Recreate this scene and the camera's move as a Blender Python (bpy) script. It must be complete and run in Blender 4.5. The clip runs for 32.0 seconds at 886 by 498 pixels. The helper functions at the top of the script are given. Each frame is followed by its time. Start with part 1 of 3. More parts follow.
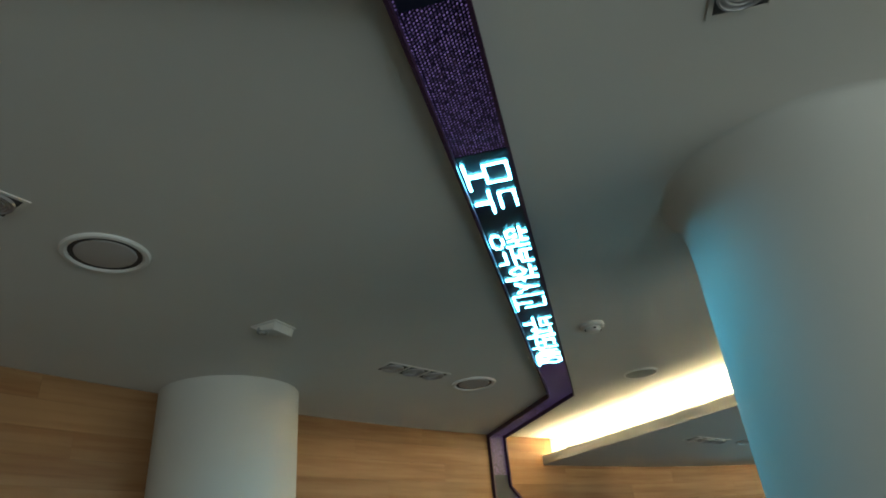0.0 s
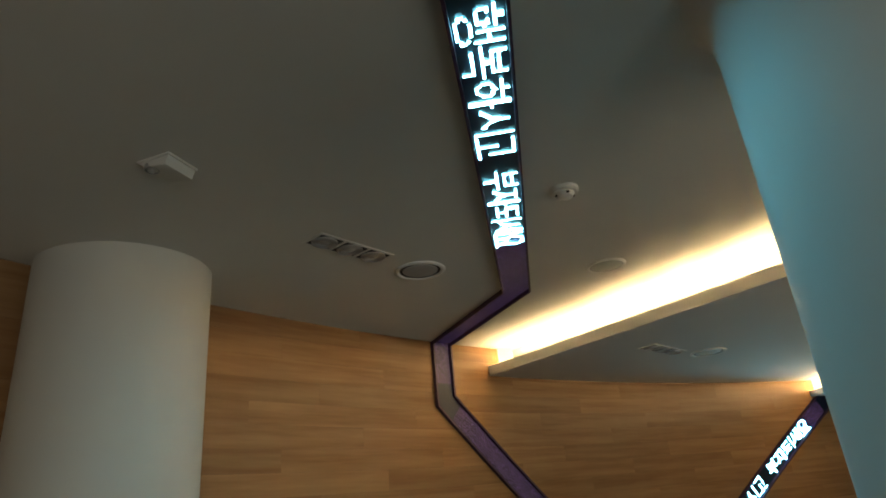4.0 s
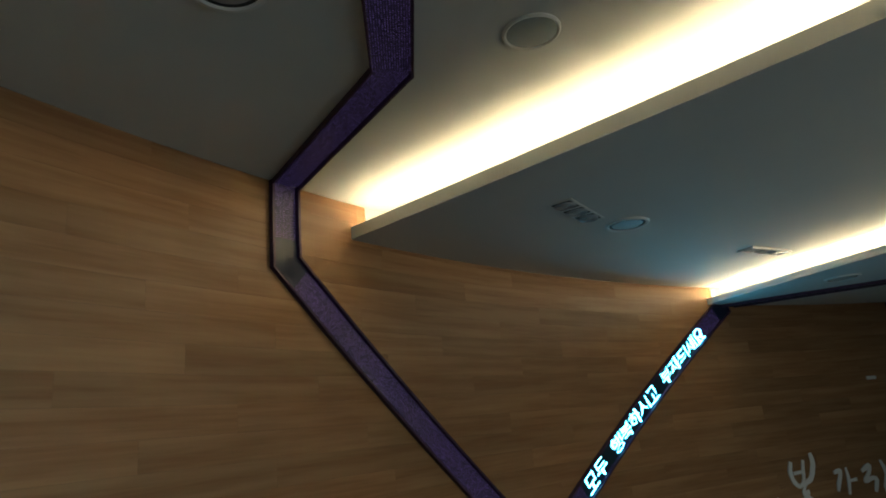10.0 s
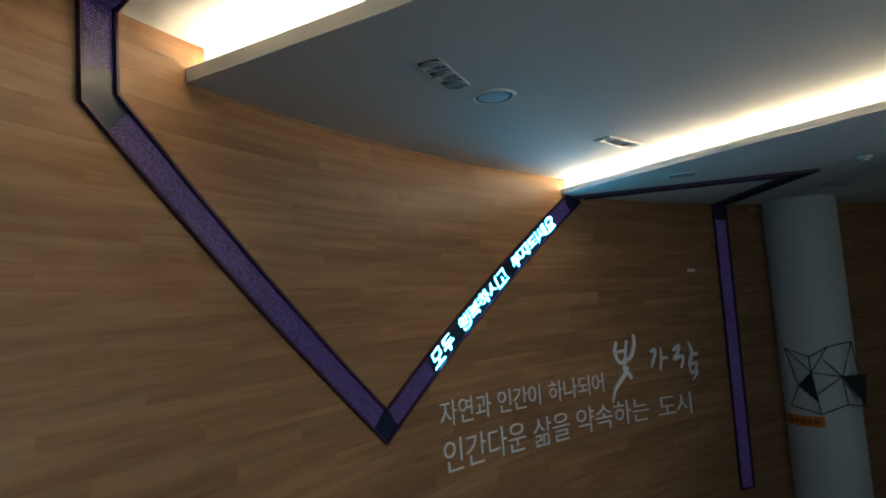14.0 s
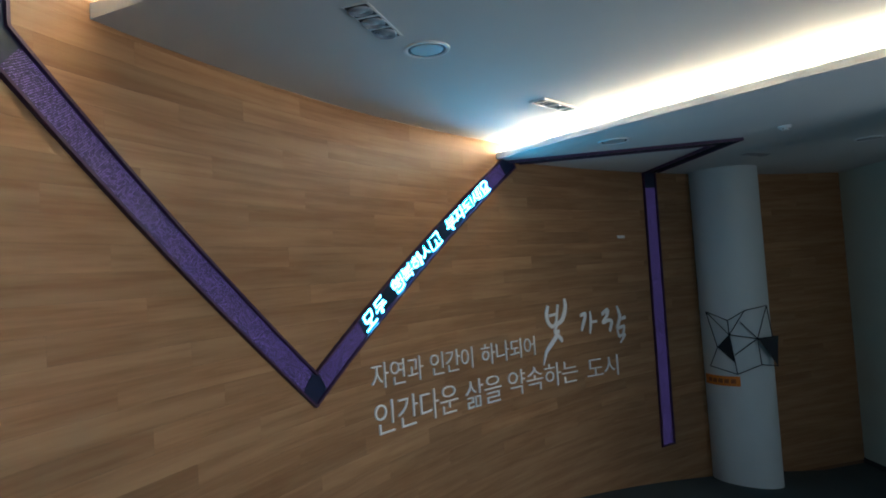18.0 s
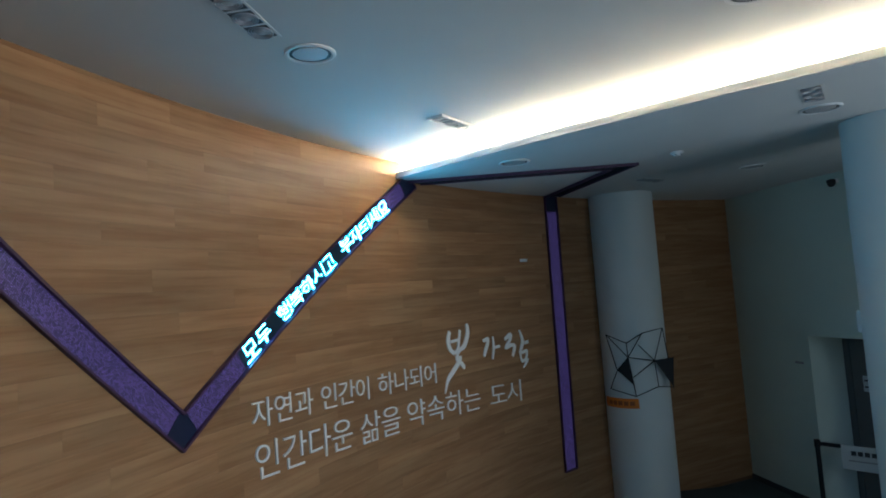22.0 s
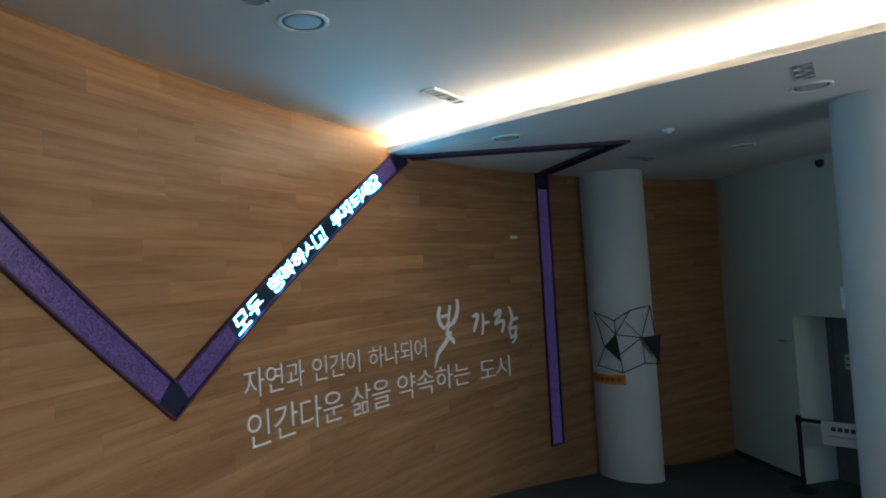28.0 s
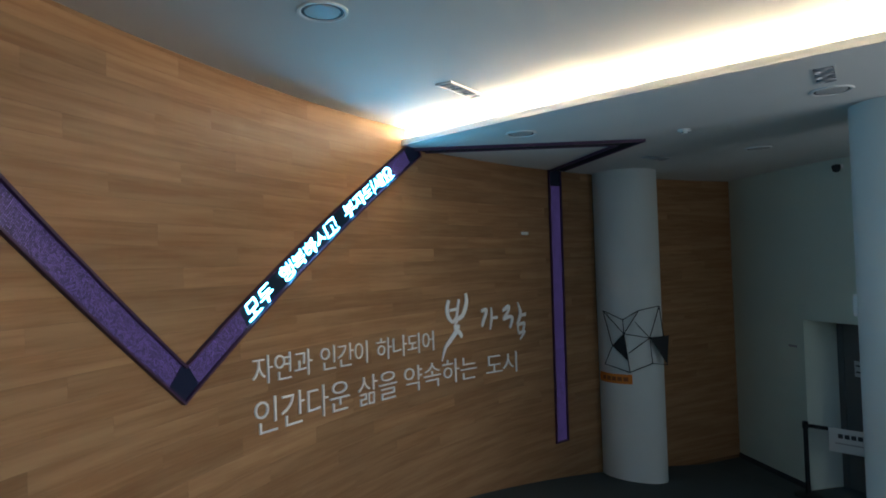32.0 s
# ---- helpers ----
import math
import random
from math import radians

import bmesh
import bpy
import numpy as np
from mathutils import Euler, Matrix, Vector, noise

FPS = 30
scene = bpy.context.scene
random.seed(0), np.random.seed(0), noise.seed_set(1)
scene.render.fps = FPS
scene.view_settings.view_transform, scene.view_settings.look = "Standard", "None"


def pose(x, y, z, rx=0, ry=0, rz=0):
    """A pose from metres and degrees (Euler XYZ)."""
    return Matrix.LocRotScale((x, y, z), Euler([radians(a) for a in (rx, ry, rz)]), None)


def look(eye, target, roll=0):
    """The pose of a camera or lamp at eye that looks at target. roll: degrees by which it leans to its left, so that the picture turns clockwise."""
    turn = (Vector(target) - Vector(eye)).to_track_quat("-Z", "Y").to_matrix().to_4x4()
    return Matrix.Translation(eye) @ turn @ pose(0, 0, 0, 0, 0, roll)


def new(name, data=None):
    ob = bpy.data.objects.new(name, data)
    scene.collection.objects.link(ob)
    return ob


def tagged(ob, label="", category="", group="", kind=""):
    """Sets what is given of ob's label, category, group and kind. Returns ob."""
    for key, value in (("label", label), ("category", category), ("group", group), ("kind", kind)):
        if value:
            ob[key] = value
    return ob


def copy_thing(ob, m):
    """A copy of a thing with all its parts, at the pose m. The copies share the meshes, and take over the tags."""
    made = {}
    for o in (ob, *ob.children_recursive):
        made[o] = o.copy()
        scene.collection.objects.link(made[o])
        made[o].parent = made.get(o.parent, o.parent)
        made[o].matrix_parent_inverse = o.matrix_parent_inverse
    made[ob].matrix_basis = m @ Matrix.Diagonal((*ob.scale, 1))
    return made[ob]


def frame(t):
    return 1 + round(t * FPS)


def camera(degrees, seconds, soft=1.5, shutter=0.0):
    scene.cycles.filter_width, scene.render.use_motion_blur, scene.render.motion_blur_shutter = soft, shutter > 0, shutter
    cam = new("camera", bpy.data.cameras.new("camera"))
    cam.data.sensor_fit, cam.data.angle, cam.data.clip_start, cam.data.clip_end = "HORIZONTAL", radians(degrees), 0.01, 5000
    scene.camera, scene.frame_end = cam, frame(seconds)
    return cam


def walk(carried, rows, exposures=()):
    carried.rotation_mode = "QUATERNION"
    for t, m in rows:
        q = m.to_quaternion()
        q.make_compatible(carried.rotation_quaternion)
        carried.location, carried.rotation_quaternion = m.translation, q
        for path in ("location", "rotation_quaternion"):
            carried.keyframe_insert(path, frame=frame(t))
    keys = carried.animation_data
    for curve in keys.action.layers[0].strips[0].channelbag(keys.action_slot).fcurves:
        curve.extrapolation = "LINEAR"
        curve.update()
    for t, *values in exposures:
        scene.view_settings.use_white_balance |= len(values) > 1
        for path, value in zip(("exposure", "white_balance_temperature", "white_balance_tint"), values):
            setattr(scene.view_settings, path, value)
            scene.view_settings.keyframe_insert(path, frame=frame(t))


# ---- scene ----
cam = camera(70.85, 32.0, soft=1.8, shutter=0.0)
PATH = [
    (0, (0.845, -2.152, 3.568), (-0.318, -0.828, 4.513), -5.3),
    (0.5, (0.822, -2.117, 3.563), (-0.258, -0.823, 4.64), -7.0),
    (1, (0.782, -2.095, 3.528), (-0.279, -0.762, 4.576), -7.5),
    (1.5, (0.673, -2.032, 3.504), (-0.422, -0.638, 4.431), -6.7),
    (2, (0.633, -2.006, 3.501), (-0.453, -0.614, 4.44), -7.8),
    (2.5, (0.614, -1.976, 3.503), (-0.437, -0.552, 4.434), -8.2),
    (3, (0.54, -1.915, 3.483), (-0.522, -0.474, 4.376), -6.8),
    (3.5, (0.463, -1.828, 3.457), (-0.662, -0.353, 4.205), -5.5),
    (4, (0.424, -1.715, 3.471), (-0.669, -0.223, 4.233), -5.5),
    (4.5, (0.399, -1.591, 3.456), (-0.669, -0.068, 4.19), -6.6),
    (6.5, (0.066, -1.152, 3.41), (-0.922, 0.368, 4.254), -7.1),
    (7, (0.027, -1.075, 3.374), (-0.907, 0.514, 4.15), -7.8),
    (7.5, (-0.059, -1.008, 3.3), (-0.998, 0.577, 4.077), -7.0),
    (8, (-0.151, -0.955, 3.313), (-1.062, 0.643, 4.097), -6.2),
    (8.5, (-0.228, -0.848, 3.318), (-1.113, 0.793, 4.04), -6.1),
    (9, (-0.266, -0.762, 3.314), (-1.166, 0.93, 3.886), -5.0),
    (9.5, (-0.267, -0.662, 3.299), (-1.118, 1.06, 3.856), -6.2),
    (10, (-0.245, -0.564, 3.293), (-1.077, 1.171, 3.84), -5.2),
    (10.5, (-0.238, -0.505, 3.279), (-0.966, 1.281, 3.808), -6.4),
    (11, (-0.251, -0.481, 3.235), (-0.921, 1.355, 3.659), -5.6),
    (11.5, (-0.284, -0.431, 3.229), (-0.961, 1.411, 3.615), -5.6),
    (12, (-0.284, -0.407, 3.226), (-0.934, 1.457, 3.55), -5.8),
    (12.5, (-0.302, -0.398, 3.2), (-0.907, 1.478, 3.54), -5.6),
    (13, (-0.309, -0.392, 3.19), (-0.923, 1.488, 3.491), -5.1),
    (13.5, (-0.322, -0.359, 3.183), (-0.907, 1.541, 3.402), -4.2),
    (14, (-0.302, -0.328, 3.189), (-0.775, 1.607, 3.37), -4.0),
    (14.5, (-0.283, -0.303, 3.169), (-0.669, 1.656, 3.287), -3.7),
    (15, (-0.274, -0.29, 3.143), (-0.646, 1.674, 3.189), -4.4),
    (15.5, (-0.278, -0.302, 3.151), (-0.644, 1.663, 3.203), -4.4),
    (17.5, (-0.253, -0.324, 3.124), (-0.581, 1.648, 3.184), -4.0),
    (18, (-0.281, -0.243, 3.123), (-0.569, 1.734, 3.197), -3.9),
    (18.5, (-0.306, -0.156, 3.117), (-0.555, 1.827, 3.177), -3.5),
    (19, (-0.311, -0.055, 3.095), (-0.545, 1.93, 3.168), -5.0),
    (19.5, (-0.254, -0.021, 3.121), (-0.532, 1.958, 3.203), -5.1),
    (20, (-0.231, 0.044, 3.111), (-0.482, 2.027, 3.178), -5.8),
    (20.5, (-0.21, 0.077, 3.135), (-0.36, 2.068, 3.247), -5.5),
    (21, (-0.176, 0.072, 3.127), (-0.203, 2.068, 3.253), -5.6),
    (21.5, (-0.177, 0.054, 3.126), (-0.19, 2.05, 3.25), -4.7),
    (22, (-0.19, 0.039, 3.118), (-0.189, 2.034, 3.249), -4.2),
    (22.5, (-0.201, 0.039, 3.118), (-0.194, 2.036, 3.237), -4.2),
    (23, (-0.202, 0.036, 3.12), (-0.223, 2.033, 3.208), -3.5),
    (23.5, (-0.208, 0.03, 3.103), (-0.282, 2.027, 3.183), -3.3),
    (24, (-0.197, 0.03, 3.085), (-0.229, 2.028, 3.172), -2.9),
    (24.5, (-0.197, 0.05, 3.077), (-0.143, 2.047, 3.163), -2.5),
    (26.5, (-0.198, 0.026, 3.084), (-0.146, 2.023, 3.176), -3.4),
    (27, (-0.206, 0.04, 3.07), (-0.145, 2.038, 3.152), -3.9),
    (27.5, (-0.212, 0.038, 3.065), (-0.17, 2.036, 3.136), -3.8),
    (28, (-0.206, 0.027, 3.073), (-0.176, 2.026, 3.138), -3.7),
    (28.5, (-0.192, 0.014, 3.083), (-0.166, 2.012, 3.161), -3.5),
    (29, (-0.184, 0.021, 3.086), (-0.16, 2.02, 3.146), -4.1),
    (29.5, (-0.186, 0.021, 3.08), (-0.16, 2.02, 3.137), -3.8),
    (30, (-0.204, 0.034, 3.07), (-0.183, 2.033, 3.116), -3.4),
    (30.5, (-0.213, 0.031, 3.078), (-0.194, 2.03, 3.132), -3.2),
    (31, (-0.223, 0.034, 3.07), (-0.206, 2.034, 3.127), -3.1),
    (31.5, (-0.224, 0.022, 3.068), (-0.216, 2.02, 3.132), -2.5),
    (32, (-0.219, 0.021, 3.075), (-0.22, 2.02, 3.121), -1.9),
]
EXPOSURES = [(0, 0.45, 6600, 2), (0.6, 0.55, 6600, -5), (1, 0.5, 6600, -5), (2, 0.4, 7200, 4), (3, 0.25, 7900, 9), (4, 0.06, 8150, 13), (4.5, 0.02, 8000, 13), (6.5, -0.33, 6950, 12), (7, -0.40, 6650, 12),
             (8, -0.45, 6400, 9), (9, -0.5, 6200, 3), (11, -0.46, 6060, 3), (13, -0.38, 6080, 6), (14, 0.03, 5660, 10), (15, 0.35, 5500, 12), (18, 0.82, 5280, 11), (20, 0.97, 5220, 10), (22, 0.97, 5220, 10), (23, 0.93, 5420, 12), (27, 0.93, 5720, 14), (32, 1.0, 5640, 13)]
walk(cam, [(t, look(eye, target, roll)) for t, eye, target, roll in PATH], EXPOSURES)

# ---- light levels ----
COVE_STRENGTH = 75.0
MESSAGE_STRENGTH = 72.0
DAYLIGHT_FILL_WATTS = 62.0
LANDING_FILL_WATTS = 40.0

world = bpy.data.worlds.new("sky")
scene.world = world
world.use_nodes = True
sky = world.node_tree.nodes.new("ShaderNodeTexSky")
sky.sky_type = "NISHITA"
sky.sun_disc = False
sky.sun_elevation, sky.sun_rotation = radians(35), radians(120)
world.node_tree.links.new(sky.outputs[0], world.node_tree.nodes["Background"].inputs[0])
world.node_tree.nodes["Background"].inputs[1].default_value = 0.08


def fill_light(name, where, toward, wide, high, watts, colour):
    data = bpy.data.lights.new(name, "AREA")
    data.shape, data.size, data.size_y, data.energy, data.color = "RECTANGLE", wide, high, watts, colour
    ob = new(name, data)
    ob.matrix_world = look(where, toward)
    return ob


# ---- the plan, in metres ----
# A ramp runs down along a wall that is part of a large cylinder; three ceilings step down over it.
CX, CY, R = 7.875, -0.075, 10.280
TOP1, TOP2, TOP3 = 4.558, 4.345, 4.180
CORNER = 68.9


def on_wall(angle, z, proud=0.0):
    a = radians(angle)
    return Vector((CX - (R - proud) * math.cos(a), CY + (R - proud) * math.sin(a), z))


def arc(angle):
    """Metres along the wall for an angle."""
    return radians(angle) * R


def lip_1(x):
    d = x + 2.20
    return 2.241 - 0.276 * d - 0.009 * d * d


def lip_2(x):
    d = x + 0.69
    return 5.889 - 1.012 * d + 0.040 * d * d


def ramp(angle):
    s = arc(CORNER) - arc(angle) - 0.75
    return 0.0 if s <= 0 else (0.147 * s if s < 5 else 0.735 + 0.1 * (s - 5))


# ---- materials ----
def material(name):
    m = bpy.data.materials.new(name)
    m.use_nodes = True
    return m, m.node_tree.nodes, m.node_tree.links, m.node_tree.nodes["Principled BSDF"]


def mix_colour(nodes, links, fac, a, b, kind="MIX"):
    n = nodes.new("ShaderNodeMix")
    n.data_type, n.blend_type = "RGBA", kind
    for socket, v in ((n.inputs[0], fac), (n.inputs[6], a), (n.inputs[7], b)):
        if hasattr(v, "is_linked"):
            links.new(v, socket)
        else:
            socket.default_value = v if isinstance(v, (int, float)) else (*v, 1) if len(v) == 3 else v
    return n.outputs[2]


def noise_of(nodes, links, scale, detail=4, stretch=None, vector=None, rough=0.55):
    n = nodes.new("ShaderNodeTexNoise")
    n.inputs["Scale"].default_value, n.inputs["Detail"].default_value, n.inputs["Roughness"].default_value = scale, detail, rough
    coord = nodes.new("ShaderNodeTexCoord")
    source = vector or coord.outputs["Object"]
    if stretch:
        m = nodes.new("ShaderNodeMapping")
        m.inputs["Scale"].default_value = stretch
        links.new(source, m.inputs["Vector"])
        source = m.outputs[0]
    links.new(source, n.inputs["Vector"])
    return n.outputs["Fac"]


def ramp_of(nodes, links, fac, low, high):
    n = nodes.new("ShaderNodeMapRange")
    n.inputs["From Min"].default_value, n.inputs["From Max"].default_value = low, high
    links.new(fac, n.inputs["Value"])
    return n.outputs[0]


def bump(nodes, links, bsdf, height, strength, distance=0.002):
    n = nodes.new("ShaderNodeBump")
    n.inputs["Strength"].default_value, n.inputs["Distance"].default_value = strength, distance
    links.new(height, n.inputs["Height"])
    links.new(n.outputs[0], bsdf.inputs["Normal"])


def paint(name, colour, rough=0.6, mottle=0.08, grain=0.15):
    m, nodes, links, bsdf = material(name)
    wide = ramp_of(nodes, links, noise_of(nodes, links, 1.3, 5), 0.3, 0.7)
    fine = noise_of(nodes, links, 220, 2)
    dark = tuple(c * (1 - mottle) for c in colour)
    links.new(mix_colour(nodes, links, wide, dark, colour), bsdf.inputs["Base Color"])
    bsdf.inputs["Roughness"].default_value = rough
    bump(nodes, links, bsdf, fine, grain, 0.001)
    return m


def plain(name, colour, rough=0.5, metal=0.0, emit=0.0, wear=0.1):
    m, nodes, links, bsdf = material(name)
    n = noise_of(nodes, links, 60, 4)
    links.new(mix_colour(nodes, links, n, tuple(c * (1 - wear) for c in colour), colour), bsdf.inputs["Base Color"])
    bsdf.inputs["Roughness"].default_value, bsdf.inputs["Metallic"].default_value = rough, metal
    if emit:
        bsdf.inputs["Emission Color"].default_value, bsdf.inputs["Emission Strength"].default_value = (*colour, 1), emit
    return m


def wood_material():
    m, nodes, links, bsdf = material("oak_veneer")
    uv = nodes.new("ShaderNodeUVMap")
    info = nodes.new("ShaderNodeObjectInfo")
    shift = nodes.new("ShaderNodeVectorMath")
    shift.operation = "MULTIPLY_ADD"
    comb = nodes.new("ShaderNodeCombineXYZ")
    for i in range(3):
        links.new(info.outputs["Random"], comb.inputs[i])
    links.new(comb.outputs[0], shift.inputs[0])
    shift.inputs[1].default_value = (37.0, 53.0, 91.0)
    links.new(uv.outputs[0], shift.inputs[2])
    grain = noise_of(nodes, links, 3.0, 8, (1.0, 20.0, 1.0), shift.outputs[0], 0.5)
    broad = noise_of(nodes, links, 1.6, 4, (0.6, 8.0, 1.0), shift.outputs[0])
    fine = noise_of(nodes, links, 20.0, 6, (1.5, 60.0, 1.0), shift.outputs[0], 0.7)
    a = mix_colour(nodes, links, ramp_of(nodes, links, grain, 0.3, 0.7), (0.248, 0.120, 0.050), (0.318, 0.167, 0.075))
    b = mix_colour(nodes, links, ramp_of(nodes, links, broad, 0.42, 0.66), a, (0.386, 0.221, 0.106))
    c = mix_colour(nodes, links, 0.11, b, mix_colour(nodes, links, fine, (0.17, 0.082, 0.035), (0.40, 0.24, 0.125)))
    hue = nodes.new("ShaderNodeHueSaturation")
    links.new(c, hue.inputs["Color"])
    tone = nodes.new("ShaderNodeMapRange")
    links.new(info.outputs["Random"], tone.inputs["Value"])
    tone.inputs["To Min"].default_value, tone.inputs["To Max"].default_value = 0.84, 1.10
    links.new(tone.outputs[0], hue.inputs["Value"])
    links.new(hue.outputs[0], bsdf.inputs["Base Color"])
    bsdf.inputs["Roughness"].default_value = 0.36
    bsdf.inputs["Specular IOR Level"].default_value = 0.32
    bump(nodes, links, bsdf, fine, 0.25, 0.0008)
    return m


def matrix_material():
    """Diode matrix without words: rows of small diodes on black, with an added faint violet emission."""
    m, nodes, links, bsdf = material("diode_matrix")
    uv = nodes.new("ShaderNodeUVMap")
    scale = nodes.new("ShaderNodeVectorMath")
    scale.operation = "SCALE"
    scale.inputs["Scale"].default_value = 1.0 / 0.0092
    links.new(uv.outputs[0], scale.inputs[0])
    cell = nodes.new("ShaderNodeVectorMath")
    cell.operation = "FRACTION"
    links.new(scale.outputs[0], cell.inputs[0])
    dist = nodes.new("ShaderNodeVectorMath")
    dist.operation = "DISTANCE"
    links.new(cell.outputs[0], dist.inputs[0])
    dist.inputs[1].default_value = (0.5, 0.5, 0.0)
    dot = nodes.new("ShaderNodeMapRange")
    links.new(dist.outputs["Value"], dot.inputs["Value"])
    dot.inputs["From Min"].default_value, dot.inputs["From Max"].default_value = 0.22, 0.34
    dot.inputs["To Min"].default_value, dot.inputs["To Max"].default_value = 1.0, 0.0
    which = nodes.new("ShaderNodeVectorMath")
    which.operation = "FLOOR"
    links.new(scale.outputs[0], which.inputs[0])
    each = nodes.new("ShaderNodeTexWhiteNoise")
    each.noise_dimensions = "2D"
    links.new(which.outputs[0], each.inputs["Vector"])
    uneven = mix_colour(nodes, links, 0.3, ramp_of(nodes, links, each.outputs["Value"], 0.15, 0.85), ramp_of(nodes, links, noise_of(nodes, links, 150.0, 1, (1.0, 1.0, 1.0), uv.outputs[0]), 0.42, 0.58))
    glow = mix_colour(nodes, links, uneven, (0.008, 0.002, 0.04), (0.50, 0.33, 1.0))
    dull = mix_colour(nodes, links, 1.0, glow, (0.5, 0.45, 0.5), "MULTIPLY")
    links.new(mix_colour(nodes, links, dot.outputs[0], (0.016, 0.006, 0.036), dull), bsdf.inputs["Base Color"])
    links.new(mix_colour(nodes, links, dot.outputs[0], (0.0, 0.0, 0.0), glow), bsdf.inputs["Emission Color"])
    # Weak emission added to the idle diodes for their violet tone.
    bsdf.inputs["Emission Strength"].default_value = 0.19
    bsdf.inputs["Roughness"].default_value = 0.5
    return m


def carpet_material():
    m, nodes, links, bsdf = material("carpet")
    n = noise_of(nodes, links, 400, 3)
    w = noise_of(nodes, links, 2.5, 4)
    a = mix_colour(nodes, links, n, (0.03, 0.04, 0.04), (0.075, 0.09, 0.085))
    links.new(mix_colour(nodes, links, w, a, (0.05, 0.06, 0.058)), bsdf.inputs["Base Color"])
    bsdf.inputs["Roughness"].default_value = 0.9
    bump(nodes, links, bsdf, n, 0.6, 0.003)
    return m


CEILING = paint("ceiling_paint", (0.70, 0.70, 0.68), 0.75, 0.05)
WALL_PAINT = paint("wall_paint", (0.62, 0.70, 0.62), 0.7, 0.06)
COLUMN_PAINT = paint("column_paint", (0.66, 0.67, 0.65), 0.55, 0.05)
BEAD = paint("filler_bead", (0.55, 0.47, 0.38), 0.7, 0.5)
WOOD = wood_material()
SEAM = plain("seam_shadow", (0.16, 0.085, 0.04), 0.8)
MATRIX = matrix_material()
FRAME = plain("dark_frame", (0.050, 0.017, 0.052), 0.45)
JOINT = plain("joint_cover", (0.012, 0.017, 0.045), 0.3)
CARPET = carpet_material()
TUBE = plain("cove_tube", (1.0, 0.76, 0.44), 0.5, 0, COVE_STRENGTH, 0.0)
MESSAGE = plain("lit_diodes", (0.105, 0.67, 1.0), 0.5, 0, MESSAGE_STRENGTH, 0.0)
BACK = plain("message_backing", (0.004, 0.014, 0.024), 0.4)
WHITE = paint("white_enamel", (0.78, 0.78, 0.77), 0.35, 0.04, 0.05)
GREY = plain("grey_plastic", (0.32, 0.33, 0.34), 0.45)
BLACK = plain("black_paint", (0.010, 0.010, 0.012), 0.7)
STEEL = plain("brushed_steel", (0.55, 0.56, 0.58), 0.3, 1.0)
LENS = plain("lamp_glass", (0.48, 0.47, 0.47), 0.42)
GAP = plain("shadow_gap", (0.05, 0.05, 0.055), 0.6)
LAMP = plain("lamp_grey", (0.38, 0.38, 0.40), 0.4, 0.3)
LETTER = paint("letter_white", (0.82, 0.81, 0.80), 0.5, 0.03, 0.05)
ORANGE = plain("orange_card", (0.75, 0.22, 0.02), 0.6)
CARD = plain("white_card", (0.62, 0.64, 0.64), 0.7)
PRINT = plain("brown_print", (0.30, 0.085, 0.02), 0.6)
INK = plain("ink", (0.05, 0.05, 0.06), 0.6)
DOOR = paint("door_paint", (0.155, 0.145, 0.14), 0.5, 0.1, 0.05)


# ---- mesh helpers ----
def mesh_of(name, verts, faces, mat, uvs=None, smooth=False):
    me = bpy.data.meshes.new(name)
    me.from_pydata([tuple(v) for v in verts], [], faces)
    me.materials.append(mat)
    if uvs is not None:
        layer = me.uv_layers.new(name="UVMap")
        for loop in me.loops:
            layer.data[loop.index].uv = uvs[loop.vertex_index]
    if smooth:
        me.polygons.foreach_set("use_smooth", [True] * len(me.polygons))
        me.set_sharp_from_angle(angle=radians(35))
    me.update()
    return me


def put(name, me, parent=None, label="", m=None):
    ob = new(name, me)
    if parent is not None:
        ob.parent = parent
    if m is not None:
        ob.matrix_basis = m
    if label:
        ob["label"] = label
    return ob


def part(name, bm, mat, parent, label="", smooth=False):
    me = bpy.data.meshes.new(name)
    bm.normal_update()
    bm.to_mesh(me)
    bm.free()
    me.materials.append(mat)
    if smooth:
        me.polygons.foreach_set("use_smooth", [True] * len(me.polygons))
        me.set_sharp_from_angle(angle=radians(35))
    return put(name, me, parent, label)


def empty(name, at, turn=0.0, **tags):
    ob = new(name)
    ob.matrix_basis = pose(*at, 0, 0, turn)
    return tagged(ob, **tags)


def box(bm, size, at=(0, 0, 0), bevel=0.0, m=None):
    geo = bmesh.ops.create_cube(bm, size=1.0, matrix=(m or Matrix()) @ Matrix.Translation(at) @ Matrix.Diagonal((*size, 1)))
    if bevel:
        edges = list({e for v in geo["verts"] for e in v.link_edges})
        bmesh.ops.bevel(bm, geom=edges, offset=bevel, segments=2, affect="EDGES", profile=0.6)
    return bm


